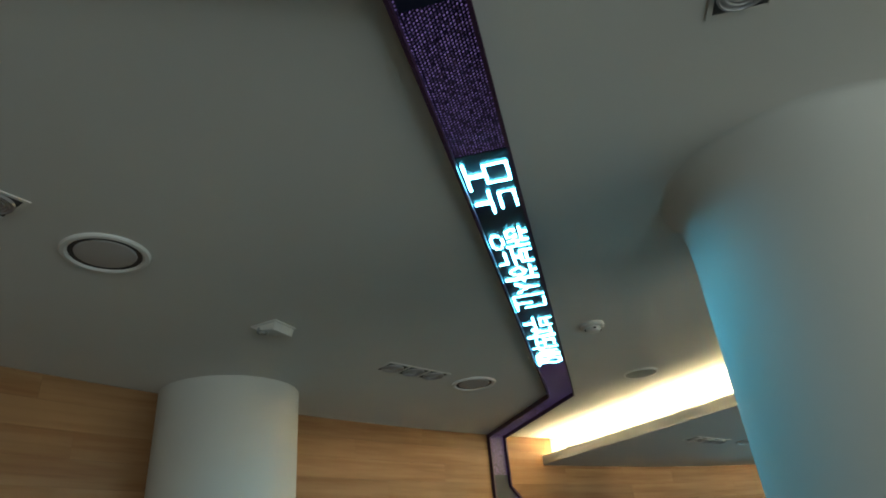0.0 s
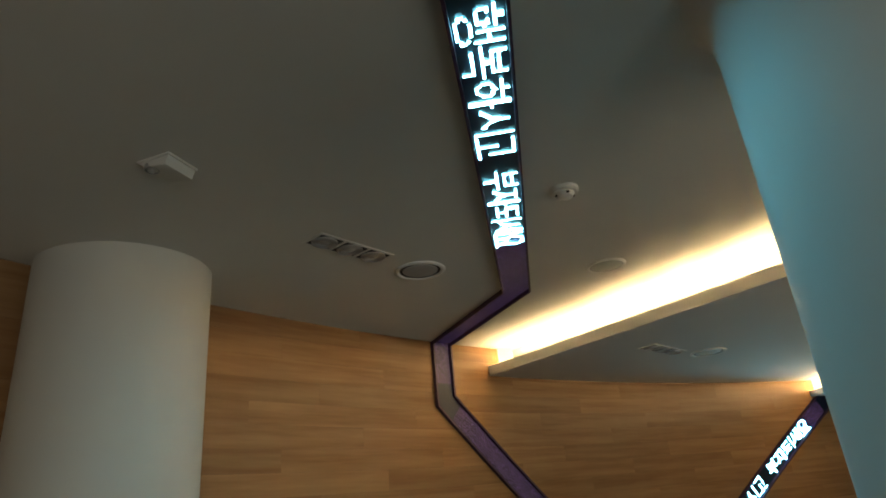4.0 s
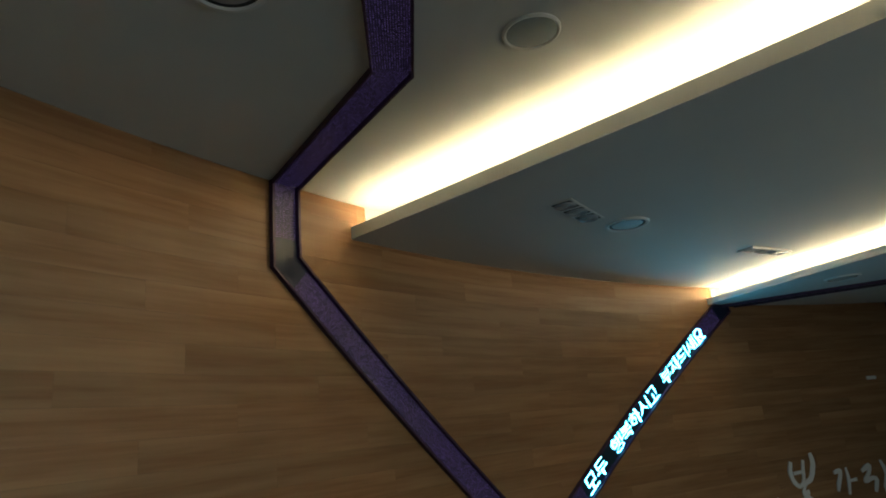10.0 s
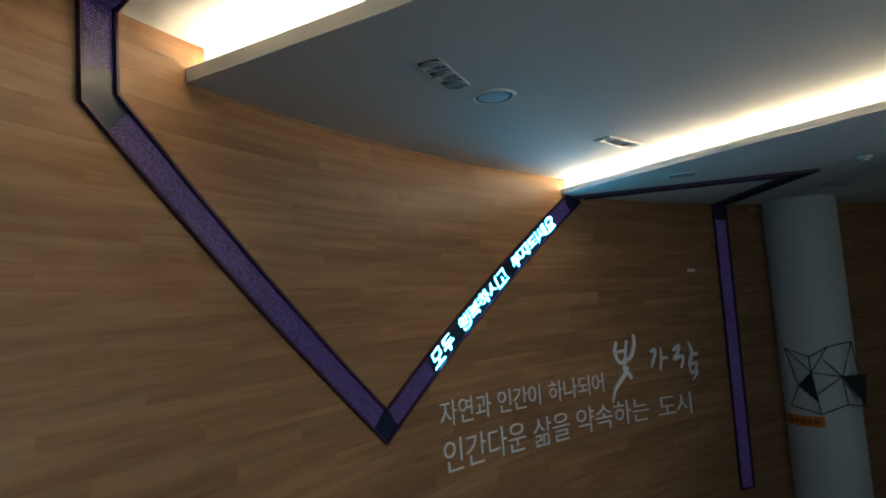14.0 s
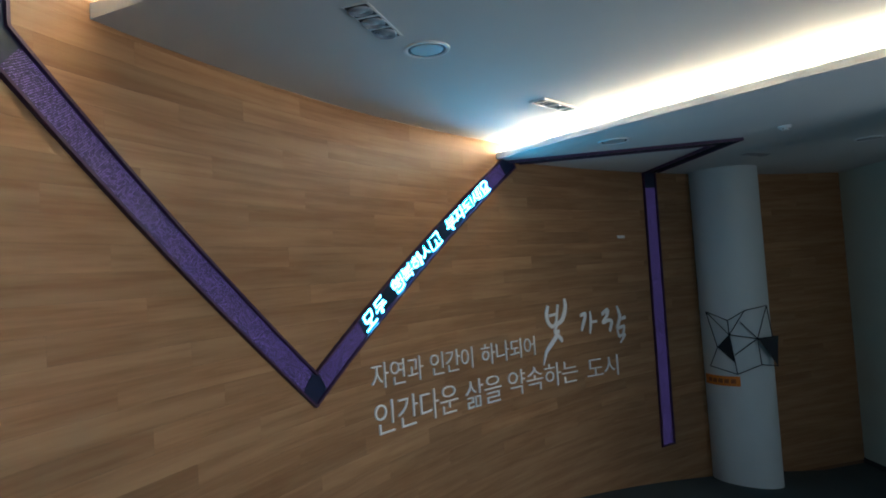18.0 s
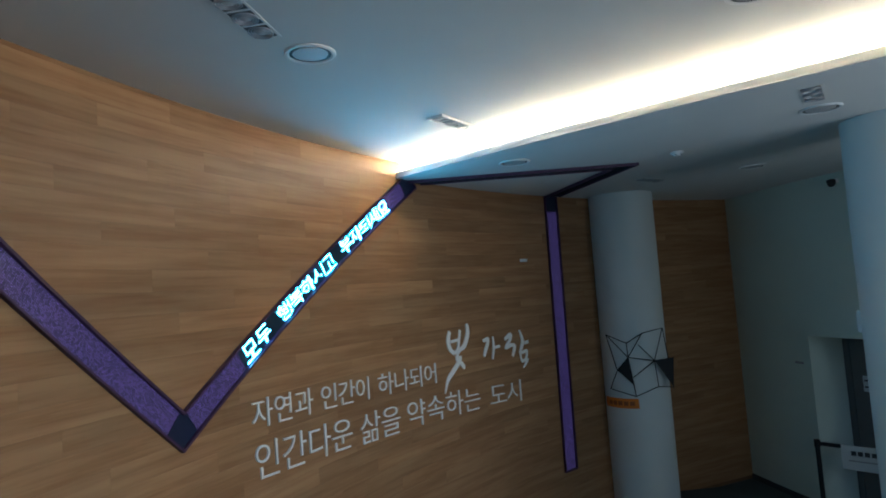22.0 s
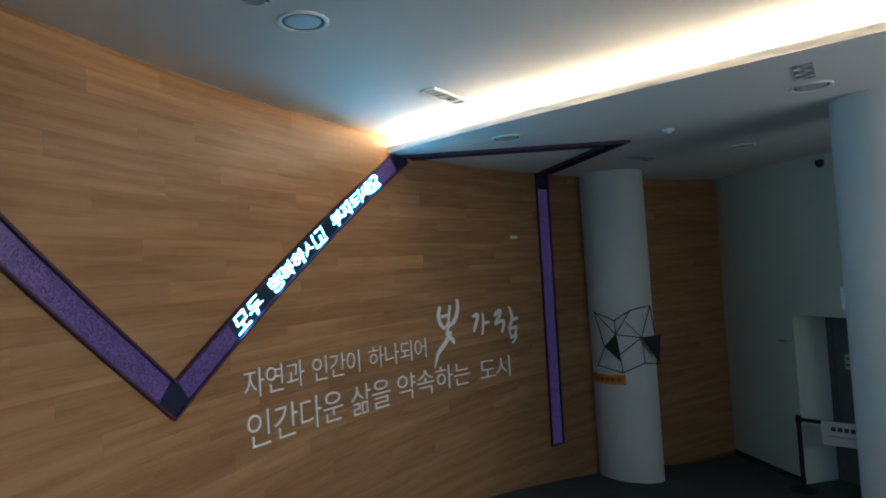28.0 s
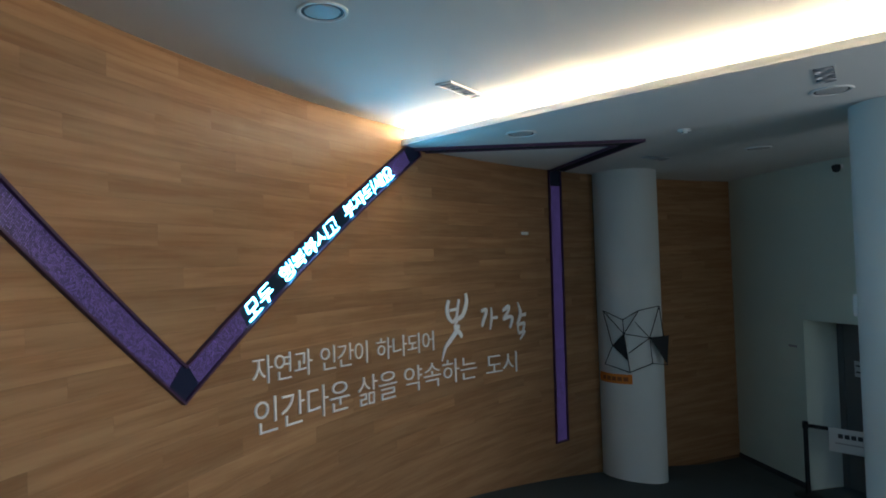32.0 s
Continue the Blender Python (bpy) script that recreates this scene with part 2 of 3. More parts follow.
def lathe(bm, profile, n=40, m=None):
    """Turns (radius, z) points about z."""
    m = m or Matrix()
    rings = []
    for r, z in profile:
        if r < 1e-6:
            rings.append([bm.verts.new(m @ Vector((0, 0, z)))])
        else:
            rings.append([bm.verts.new(m @ Vector((r * math.cos(2 * math.pi * k / n), r * math.sin(2 * math.pi * k / n), z))) for k in range(n)])
    for a, b in zip(rings, rings[1:]):
        for k in range(n):
            j = (k + 1) % n
            if len(a) == 1 and len(b) > 1:
                bm.faces.new((a[0], b[j], b[k]))
            elif len(b) == 1 and len(a) > 1:
                bm.faces.new((a[k], a[j], b[0]))
            elif len(a) > 1:
                bm.faces.new((a[k], a[j], b[j], b[k]))
    bmesh.ops.recalc_face_normals(bm, faces=bm.faces[:])
    return bm


def rod(bm, a, b, r, n=8):
    a, b = Vector(a), Vector(b)
    m = Matrix.Translation(a) @ (b - a).to_track_quat("Z", "Y").to_matrix().to_4x4()
    return lathe(bm, [(0, 0), (r, 0), (r, (b - a).length), (0, (b - a).length)], n, m)


def section_along(name, mat, points, smooth=False):
    """Closed cross sections, one list of points a station, joined into a solid with end caps."""
    n = len(points[0])
    verts = [p for row in points for p in row]
    faces = []
    for i in range(len(points) - 1):
        for j in range(n):
            k = (j + 1) % n
            faces.append((i * n + j, i * n + k, (i + 1) * n + k, (i + 1) * n + j))
    faces.append(tuple(range(n))[::-1])
    faces.append(tuple((len(points) - 1) * n + j for j in range(n)))
    me = mesh_of(name, verts, faces, mat)
    bm = bmesh.new()
    bm.from_mesh(me)
    bmesh.ops.recalc_face_normals(bm, faces=bm.faces[:])
    bm.to_mesh(me)
    bm.free()
    if smooth:
        me.polygons.foreach_set("use_smooth", [True] * len(me.polygons))
        me.set_sharp_from_angle(angle=radians(30))
    return me


# ---- the large structure ----
# Floor: one carpeted ramp that turns with the wall and ends on a level landing.
angles = [-58 + 1.5 * k for k in range(105)]
radii = [0.4, 2, 3.2, 4, 5, 6, 7, 8, 9, R + 0.1]
rows = []
for a in angles:
    z = ramp(a)
    top = [(CX - r * math.cos(radians(a)), CY + r * math.sin(radians(a)), z) for r in radii]
    rows.append(top + [(x, y, z - 0.2) for x, y, z in reversed(top)])
tagged(put("floor", section_along("floor", CARPET, rows)), "dark grey-green carpet on a gentle curving ramp", "floor", kind="structure")

# Curved wall: backing behind the planks.
rows = []
for k in range(0, 131):
    a = -58 + (CORNER + 58) * k / 130
    p, q = on_wall(a, 0, -0.004), on_wall(a, 0, -0.2)
    rows.append([(p.x, p.y, -0.15), (p.x, p.y, 4.75), (q.x, q.y, 4.75), (q.x, q.y, -0.15)])
wall_wood = tagged(put("wall_west", section_along("wall_west", SEAM, rows)), "curved wall clad in warm oak planks laid level", "wall", kind="structure")

# White wall round the landing, with a doorway.
DOOR_HEAD = 2.19
plan = [(4.15, 9.60), (4.28, 8.75), (4.40, 8.10), (4.52, 7.65), (4.66, 7.20), (4.80, 6.6), (4.92, 6.0), (5.0, 4.0), (5.0, -7.4)]


def wall_run(name, pts, z0, z1, thick, label=""):
    rows = []
    for i, (x, y) in enumerate(pts):
        a, b = Vector(pts[max(i - 1, 0)]), Vector(pts[min(i + 1, len(pts) - 1)])
        d = (b - a).normalized()
        n = Vector((-d.y, d.x)) * thick
        rows.append([(x, y, z0), (x, y, z1), (x + n.x, y + n.y, z1), (x + n.x, y + n.y, z0)])
    return tagged(put(name, section_along(name, WALL_PAINT, rows, True)), label or "plain pale greenish-white painted wall", "wall", kind="structure")


def rounded(pts, n=6):
    """The same line with its corners eased."""
    out = []
    for i in range(len(pts) - 1):
        p0, p1, p2, p3 = (Vector(pts[max(0, min(k, len(pts) - 1))]) for k in (i - 1, i, i + 1, i + 2))
        for k in range(n):
            t = k / n
            q = 0.5 * (2 * p1 + (p2 - p0) * t + (2 * p0 - 5 * p1 + 4 * p2 - p3) * t * t + (3 * p1 - p0 - 3 * p2 + p3) * t ** 3)
            out.append((q.x, q.y))
    return out + [pts[-1]]


EASED = rounded(plan)
plan_1, plan_2, plan_3 = EASED[:13], EASED[12:25], EASED[24:43]
wall_run("wall_east_1", plan_1, -0.15, 4.7, 0.5)
wall_run("wall_east_2", plan_2, DOOR_HEAD, 4.7, 0.5)
wall_run("wall_east_3", plan_3, -0.15, 2.3, 0.25)
wall_run("wall_east_4", plan_3, 2.3, 4.7, 0.25)
# Unseen walls that close the room; their openings are invented to admit the fill lamps.
wall_run("wall_east_5", [(5.0, -0.9), (5.0, -1.2)], 2.296, 4.7, 0.25)
wall_run("wall_east_11", [(5.0, 4.0), (5.0, 3.2)], -0.15, 4.7, 0.25)
wall_run("wall_east_8", [(5.0, 3.2), (5.0, -0.9)], 4.05, 4.7, 0.25)
wall_run("wall_east_9", [(5.0, 3.2), (5.0, -0.9)], -0.15, 1.2, 0.25)
wall_run("wall_east_10", [(5.0, -0.9), (5.0, -7.4)], -0.15, 2.296, 0.25)
wall_run("wall_east_6", [(5.0, -6.0), (5.0, -7.4)], 2.296, 4.7, 0.25)
wall_run("wall_east_7", [(5.0, -1.2), (5.0, -6.0)], 4.2, 4.7, 0.25)
wall_run("wall_south", [(5.3, -7.2), (-1.2, -7.2)], -0.15, 4.75, 0.25)
# Added lamp in a made-up, unseen opening, for the assumed daylight from behind.
fill_light("unseen_daylight_fill", (4.90, -4.5, 3.2), (-0.4, -6.6, 5.2), 2.8, 1.6, DAYLIGHT_FILL_WATTS, (0.80, 0.92, 1.0))
# Second added lamp, also in an invented opening, to brighten the landing.
fill_light("landing_fill", (4.90, 1.15, 2.6), (0.0, 1.9, 3.6), 3.9, 2.7, LANDING_FILL_WATTS, (0.98, 1.0, 0.93))

# Dark skirting along the foot of the white wall.
rows = []
for i, (x, y) in enumerate(plan_1):
    a, b = Vector(plan_1[max(i - 1, 0)]), Vector(plan_1[min(i + 1, len(plan_1) - 1)])
    d = (b - a).normalized()
    n = Vector((d.y, -d.x))
    rows.append([(x - n.x * 0.01, y - n.y * 0.01, -0.02), (x - n.x * 0.01, y - n.y * 0.01, 0.075), (x + n.x * 0.010, y + n.y * 0.010, 0.075), (x + n.x * 0.012, y + n.y * 0.012, 0.07), (x + n.x * 0.012, y + n.y * 0.012, -0.02)])
tagged(put("baseboard", section_along("baseboard", GAP, rows)), "low dark skirting along the white wall", "baseboard", kind="structure")

# A thin bead of filler closes the joint between the oak wall and each ceiling.
for name, z, a0, a1 in (("trim_bead_1", TOP1, -40, 13.0), ("trim_bead_2", TOP2, 13.7, 35.0), ("trim_bead_3", TOP3, 36.2, CORNER - 0.2)):
    rows = []
    for k in range(41):
        a = a0 + (a1 - a0) * k / 40
        p, q = on_wall(a, 0, 0.001), on_wall(a, 0, 0.0035)
        rows.append([(p.x, p.y, z - 0.0035), (q.x, q.y, z - 0.0015), (p.x, p.y, z - 0.001)])
    tagged(put(name, section_along(name, BEAD, rows)), "thin pale bead of filler where wall meets ceiling", "trim", kind="structure")

# Ceilings, each a slab; the lower one turns up into a lip that hides the cove tube.
XS = [-3.6 + 0.2 * k for k in range(46)]
BACK_COVE = 0.28


def ceiling(name, z, near, far, label):
    rows = []
    for x in XS:
        y0, y1 = near(x), far(x)
        rows.append([(x, y0, z), (x, y1, z), (x, y1, z + 0.22), (x, y0, z + 0.22)])
    return tagged(put(name, section_along(name, CEILING, rows)), label, "ceiling", kind="structure")


ceiling("ceiling_1", TOP1, lambda x: -7.5, lambda x: lip_1(x) + BACK_COVE, "flat matt off-white plaster ceiling over the ramp")
ceiling("ceiling_2", TOP2, lambda x: lip_1(x) + BACK_COVE, lambda x: lip_2(x) + BACK_COVE, "flat matt off-white plaster ceiling, one step lower")
ceiling("ceiling_3", TOP3, lambda x: lip_2(x) + BACK_COVE, lambda x: 12.0, "flat matt off-white plaster ceiling, lowest step")


def cove(name, z, lip, up, label):
    rows = []
    for x in XS:
        y = lip(x)
        rows.append([(x, y, z), (x, y + BACK_COVE - 0.0005, z), (x, y + BACK_COVE - 0.0005, z + 0.012), (x, y + 0.03, z + 0.012), (x, y + 0.03, z + up), (x, y, z + up)])
    return tagged(put(name, section_along(name, CEILING, rows)), label, "ceiling cove", kind="structure")


cove("trim_cove_1", TOP2, lip_1, 0.072, "painted cove lip along the ceiling step")
cove("trim_cove_2", TOP3, lip_2, 0.056, "painted cove lip along the ceiling step")
for lip, z, x0, up, behind in ((lip_1, TOP2, -2.07, 0.048, 0.085), (lip_2, TOP3, -0.62, 0.054, 0.11)):
    bm = bmesh.new()
    tube = empty("cove_light", (x0, lip(x0), z), label="warm white light strip hidden behind the ceiling lip", category="light strip", group="cove lights")
    pts = [Vector((x0 + 0.15 * k, lip(x0 + 0.15 * k) + behind, z + up)) for k in range(int((4.9 - x0) / 0.15))]
    rows = []
    for i, p in enumerate(pts):
        rows.append([(p.x, p.y + 0.012 * math.cos(2 * math.pi * j / 8), p.z + 0.012 * math.sin(2 * math.pi * j / 8)) for j in range(8)])
    glow = put("tube", section_along("tube", TUBE, rows), tube)
    glow.matrix_parent_inverse = tube.matrix_basis.inverted()
    rows = [[(p.x, p.y + dy, z + dz) for dy, dz in ((-0.015, 0.0125), (0.015, 0.0125), (0.012, up - 0.013), (-0.012, up - 0.013))] for p in pts]
    base = put("holder", section_along("holder", WHITE, rows), tube)
    base.matrix_parent_inverse = tube.matrix_basis.inverted()


# The oak stops at each cove; a painted end board closes it.
for name, a0, a1, z0, z1 in (("trim_cove_end_1", 13.55, 15.6, TOP2 + 0.014, TOP1 - 0.001), ("trim_cove_end_2", 35.05, 37.4, TOP3 + 0.014, TOP2 - 0.001)):
    rows = []
    for k in range(5):
        a = a0 + (a1 - a0) * k / 4
        p, q = on_wall(a, 0, 0.002), on_wall(a, 0, 0.008)
        rows.append([(p.x, p.y, z0), (p.x, p.y, z1), (q.x, q.y, z1), (q.x, q.y, z0)])
    tagged(put(name, section_along(name, CEILING, rows)), "painted end board inside the ceiling cove", "trim", kind="structure")


# ---- columns ----
def column(x, y, r, z0, z1, label, collar=0.0):
    ob = empty("column", (x, y, z0), label=label, category="column", group="round columns")
    h = z1 - z0
    flare = [(r, h - 0.21)] + [(r + collar * (1 - math.cos(t * math.pi / 2)), h - 0.20 + 0.20 * math.sin(t * math.pi / 2)) for t in [k / 10 for k in range(11)]] if collar else [(r, h)]
    bm = lathe(bmesh.new(), [(0, -0.05), (r, -0.05), (r, h * 0.5)] + flare + [(r + collar, h + 0.01), (0, h + 0.01)], 96)
    part("shaft", bm, COLUMN_PAINT, ob, smooth=True)
    return ob


column(0.613, -0.230, 0.36, 1.4, TOP1, "large round white painted column with a flared top", 0.055)
column(-2.237, -0.484, 0.358, 1.3, TOP1, "round white painted column set against the oak wall")
column(2.17, 8.16, 0.405, 0.1, TOP3, "round white painted column with wire art on it")
column(3.305, 4.71, 0.36, 0.2, TOP3, "round white painted column on the landing")


from mathutils.bvhtree import BVHTree


# ---- the diode strip ----
WIDE = 0.178
UPRIGHT_WIDE, CEILING_WIDE = 0.232, 0.158
DIODE = 0.0092


def mitred(points, width):
    """Left and right edge points of a band along a flat polyline."""
    pts = [Vector(p) for p in points]
    left, right = [], []
    for i, p in enumerate(pts):
        d0 = (p - pts[i - 1]).normalized() if i else None
        d1 = (pts[i + 1] - p).normalized() if i < len(pts) - 1 else None
        d0, d1 = d0 or d1, d1 or d0
        n0, n1 = Vector((-d0.y, d0.x)), Vector((-d1.y, d1.x))
        n = (n0 + n1).normalized()
        n = n * (width / 2) / max(n.dot(n0), 0.3)
        left.append(p + n)
        right.append(p - n)
    return left, right


def band(name, mat, parent, to_world, a, b, height0, height1, label="", n=1, uv0=0.0):
    """A raised quad band between edge a (two points) and edge b, in plan coordinates, lifted off its surface."""
    (a0, a1), (b0, b1) = a, b
    rows, uvs = [], []
    length = (Vector(a1) - Vector(a0)).length
    for k in range(n + 1):
        t = k / n
        p, q = Vector(a0).lerp(Vector(a1), t), Vector(b0).lerp(Vector(b1), t)
        rows += [to_world(p, height1), to_world(q, height1), to_world(q, height0), to_world(p, height0)]
        u = uv0 + length * t
        w = (p - q).length
        uvs += [(u, w), (u, 0), (u, 0), (u, w)]
    faces = []
    for k in range(n):
        for j in range(4):
            i = (j + 1) % 4
            faces.append((k * 4 + j, (k + 1) * 4 + j, (k + 1) * 4 + i, k * 4 + i))
    faces += [(3, 2, 1, 0), tuple(n * 4 + j for j in range(4))]
    me = mesh_of(name, rows, faces, mat, uvs)
    bm = bmesh.new()
    bm.from_mesh(me)
    bmesh.ops.recalc_face_normals(bm, faces=bm.faces[:])
    bm.to_mesh(me)
    bm.free()
    return put(name, me, parent, label)


def diode_run(label, to_world, points, curved, joints, WIDE=WIDE):
    """One run of display: for every leg a panel and two edge frames, and a dark cover at each joint."""
    strip = tagged(new("led_strip"), label, "LED display", "runs of the LED strip")
    left, right = mitred(points, WIDE)
    for i in range(len(points) - 1):
        l0, l1, r0, r1 = left[i], left[i + 1], right[i], right[i + 1]
        n = max(2, int((l1 - l0).length / 0.12)) if curved else 1
        fl = {UPRIGHT_WIDE: 0.075, CEILING_WIDE: 0.06}.get(WIDE, (WIDE - 16 * DIODE) / 2 / WIDE)
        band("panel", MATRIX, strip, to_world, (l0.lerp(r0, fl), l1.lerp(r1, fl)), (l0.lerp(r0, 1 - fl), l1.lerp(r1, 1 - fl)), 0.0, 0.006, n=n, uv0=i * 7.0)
        band("edge_frame", FRAME, strip, to_world, (l0, l1), (l0.lerp(r0, fl), l1.lerp(r1, fl)), 0.0, 0.028, n=n)
        band("edge_frame", FRAME, strip, to_world, (l0.lerp(r0, 1 - fl), l1.lerp(r1, 1 - fl)), (r0, r1), 0.0, 0.028, n=n)
    if curved:
        d = (Vector(points[-1]) - Vector(points[-2])).normalized() * 0.016
        band("end_frame", FRAME, strip, to_world, (left[-1], left[-1] + d), (right[-1], right[-1] + d), 0.0, 0.028)
    for i, reach in joints:
        p = Vector(points[i])
        for j in (i - 1, i + 1):
            if 0 <= j < len(points):
                d = (Vector(points[j]) - p).normalized()
                m = Vector((-d.y, d.x)) * (WIDE / 2 - 0.018)
                lead, lag = (left[i], right[i])
                ahead = 1 if j > i else -1
                l1, r1 = p + d * reach + m * ahead, p + d * reach - m * ahead
                lin, rin = lead.lerp(lag, 0.09), lag.lerp(lead, 0.09)
                band("joint_cover", JOINT, strip, to_world, (lin, l1), (rin, r1), 0.0, 0.012, "dark glossy cover over the joint", n=2 if curved else 1)
    return strip


def louvres(strip, to_world, points, every=2):
    """Thin black visor slats along the diode rows, which hide the diodes from a flat angle."""
    left, right = mitred(points, WIDE)
    for i in range(len(points) - 1):
        for k in range(0, 17, every):
            f = ((WIDE - 16 * DIODE) / 2 + k * DIODE) / WIDE
            g = f + 0.0012 / WIDE
            band("visor_slat", BLACK, strip, to_world, (left[i].lerp(right[i], f), left[i + 1].lerp(right[i + 1], f)), (left[i].lerp(right[i], g), left[i + 1].lerp(right[i + 1], g)), 0.006, 0.019)


def under(z):
    return lambda p, h: (p.x, p.y, z - h)


def against(p, h):
    return tuple(on_wall(math.degrees(p.x / R), p.y, h))


def wp(angle, z):
    return (arc(angle), z)


diode_run("black-framed violet LED strip running over the upper ceiling", under(TOP1),
          [(-0.99, -3.59), (0.364, -1.610), (-1.223, 1.184), (-2.235, 1.775)], False, ((1, 0.11),), CEILING_WIDE)
diode_run("black-framed violet LED strip zigzagging over the oak wall", against,
          [wp(10.33, TOP1 - 0.004), wp(10.33, 4.14), wp(20.885, 2.43), wp(35.9, 4.177)], True, ((1, 0.12), (2, 0.085), (3, 0.17)))
CORNER_RUN = [(-0.47, 6.00), (1.60, 5.935), (1.21, 7.66)]
louvres(diode_run("black-framed violet LED strip in a corner on the lowest ceiling", under(TOP3), CORNER_RUN, False, ((1, 0.22),)), under(TOP3), CORNER_RUN)
diode_run("black-framed violet LED strip upright on the oak wall", against,
          [wp(49.35, TOP3 - 0.004), wp(49.15, 0.86)], True, ((0, 0.19),), UPRIGHT_WIDE)


# ---- lettering ----
def glyph_mesh(text, bold=0.0, depth=0.0, res=4):
    cu = bpy.data.curves.new("glyphs", "FONT")
    cu.body, cu.size, cu.resolution_u, cu.offset, cu.extrude = text, 1.0, res, bold, depth
    ob = bpy.data.objects.new("glyphs", cu)
    scene.collection.objects.link(ob)
    me = bpy.data.meshes.new_from_object(ob.evaluated_get(bpy.context.evaluated_depsgraph_get()))
    bpy.data.objects.remove(ob)
    return me


def fitted(name, me, to_place, width, height, mat, parent, label="", cut=0.0):
    """Scales flat glyphs into width x height, cuts them fine enough to bend, and lays them out with to_place(u, v, w)."""
    co = np.empty(len(me.vertices) * 3)
    me.vertices.foreach_get("co", co)
    co = co.reshape(-1, 3)
    lo, hi = co.min(0), co.max(0)
    bm = bmesh.new()
    bm.from_mesh(me)
    for v in bm.verts:
        v.co.x = (v.co.x - lo[0]) / (hi[0] - lo[0]) * width
        v.co.y = (v.co.y - lo[1]) / (hi[1] - lo[1]) * height
    if cut:
        k = cut
        while k < width:
            bmesh.ops.bisect_plane(bm, geom=bm.verts[:] + bm.edges[:] + bm.faces[:], plane_co=(k, 0, 0), plane_no=(1, 0, 0))
            k += cut
    for v in bm.verts:
        v.co = to_place(v.co.x, v.co.y, v.co.z)
    bm.normal_update()
    me.materials.clear()
    bm.to_mesh(me)
    bm.free()
    me.materials.append(mat)
    return put(name, me, parent, label)


WISH = "모두 행복하시고 부자되세요"


def message(to_world, start, way, pitch, row, fill, turn, curved, label):
    """The lit words on a dark stretch of the strip, reading along way; up is way turned to the left by turn."""
    length = 185 * pitch
    d = Vector(way).normalized()
    up = Vector((-d.y, d.x)) * turn
    s = Vector(start)
    thing = tagged(new("led_message"), label, "LED text", "lit words on the LED strip")
    w = 8 * row
    band("backing", BACK, thing, to_world, (s - d * 0.03 + up * w, s + d * (length + 0.03) + up * w), (s - d * 0.03 - up * w, s + d * (length + 0.03) - up * w), 0.006, 0.008, "dark unlit diodes", n=16 if curved else 1)
    column = 0
    for letter in WISH:
        if letter == " ":
            column += 10
            continue
        verts, faces = [], []
        for i, j in lit_cells(letter):
            k = len(verts)
            for du, dv in ((-fill, -fill), (fill, -fill), (fill, fill), (-fill, fill)):
                verts.append(to_world(s + d * ((column + i + 0.5 + du) * pitch) + up * ((j - 7.0 + 0.5 + dv) * row), 0.0115))
            faces.append((k, k + 1, k + 2, k + 3))
        put("character", mesh_of("character", verts, faces, MESSAGE), thing, "bright cyan-white lit character")
        column += 15
    return thing


def lit_cells(letter, wide=14, high=14):
    """Cells of the diode matrix that a character covers."""
    me = glyph_mesh(letter, -0.005)
    tree = BVHTree.FromPolygons([v.co.copy() for v in me.vertices], [tuple(p.vertices) for p in me.polygons])
    xs, ys = [v.co.x for v in me.vertices], [v.co.y for v in me.vertices]
    x0, x1, y0, y1 = min(xs), max(xs), min(ys), max(ys)
    cells = []
    for i in range(wide):
        for j in range(high):
            x, y = x0 + (i + 0.5) / wide * (x1 - x0), y0 + (j + 0.5) / high * (y1 - y0)
            if tree.ray_cast(Vector((x, y, 1.0)), Vector((0, 0, -1)))[0] is not None:
                cells.append((i, j))
    return cells


RUN_1 = Vector((-1.223, 1.184)) - Vector((0.364, -1.610))
message(under(TOP1), Vector((0.364, -1.610)) + RUN_1.normalized() * 0.64, RUN_1, 0.0096, 0.0090, 0.40, -1, False, "cyan-white Korean wish scrolling on the ceiling LED strip")
ASC = Vector(wp(35.9, 4.177)) - Vector(wp(20.885, 2.43))
message(against, Vector(wp(20.885, 2.43)) + ASC * 0.20, ASC, 0.0106, 0.0085, 0.40, 1, True, "cyan-white Korean wish scrolling up the wall LED strip")

lettering = tagged(new("wall_lettering"), "raised white Korean lettering fixed to the oak wall", "lettering")


def wall_word(text, a0, a1, z0, z1, sag):
    """One word, character by character, fitted between two angles."""
    whole = glyph_mesh(text, -0.009, 0.02)
    xs, ys = [v.co.x for v in whole.vertices], [v.co.y for v in whole.vertices]
    ks, kz = (arc(a1) - arc(a0)) / (max(xs) - min(xs)), (z1 - z0) / (max(ys) - min(ys))
    advance = 0.0
    for n, letter in enumerate(text):
        me = glyph_mesh(letter, -0.009, 0.02)
        lx = [v.co.x for v in me.vertices]
        if n == 0:
            first = min(lx)
        pitch = (max(xs) - min(xs) - (max(lx) - min(lx))) / max(len(text) - 1, 1) if n == len(text) - 1 else 0.92 * (max(xs) - min(xs)) / (0.92 * len(text) - 0.06)
        bm = bmesh.new()
        bm.from_mesh(me)
        start = advance - first
        for v in bm.verts:
            u, w = (v.co.x + start) * ks, (v.co.y - min(ys)) * kz
            v.co = on_wall(math.degrees((arc(a0) + u) / R), z0 + w - sag * u, 0.003 if v.co.z < 0 else 0.014)
        bm.to_mesh(me)
        bm.free()
        me.materials.clear()
        me.materials.append(LETTER)
        put("character", me, lettering)
        advance += 0.92 * (max(xs) - min(xs)) / (0.92 * len(text) - 0.06)


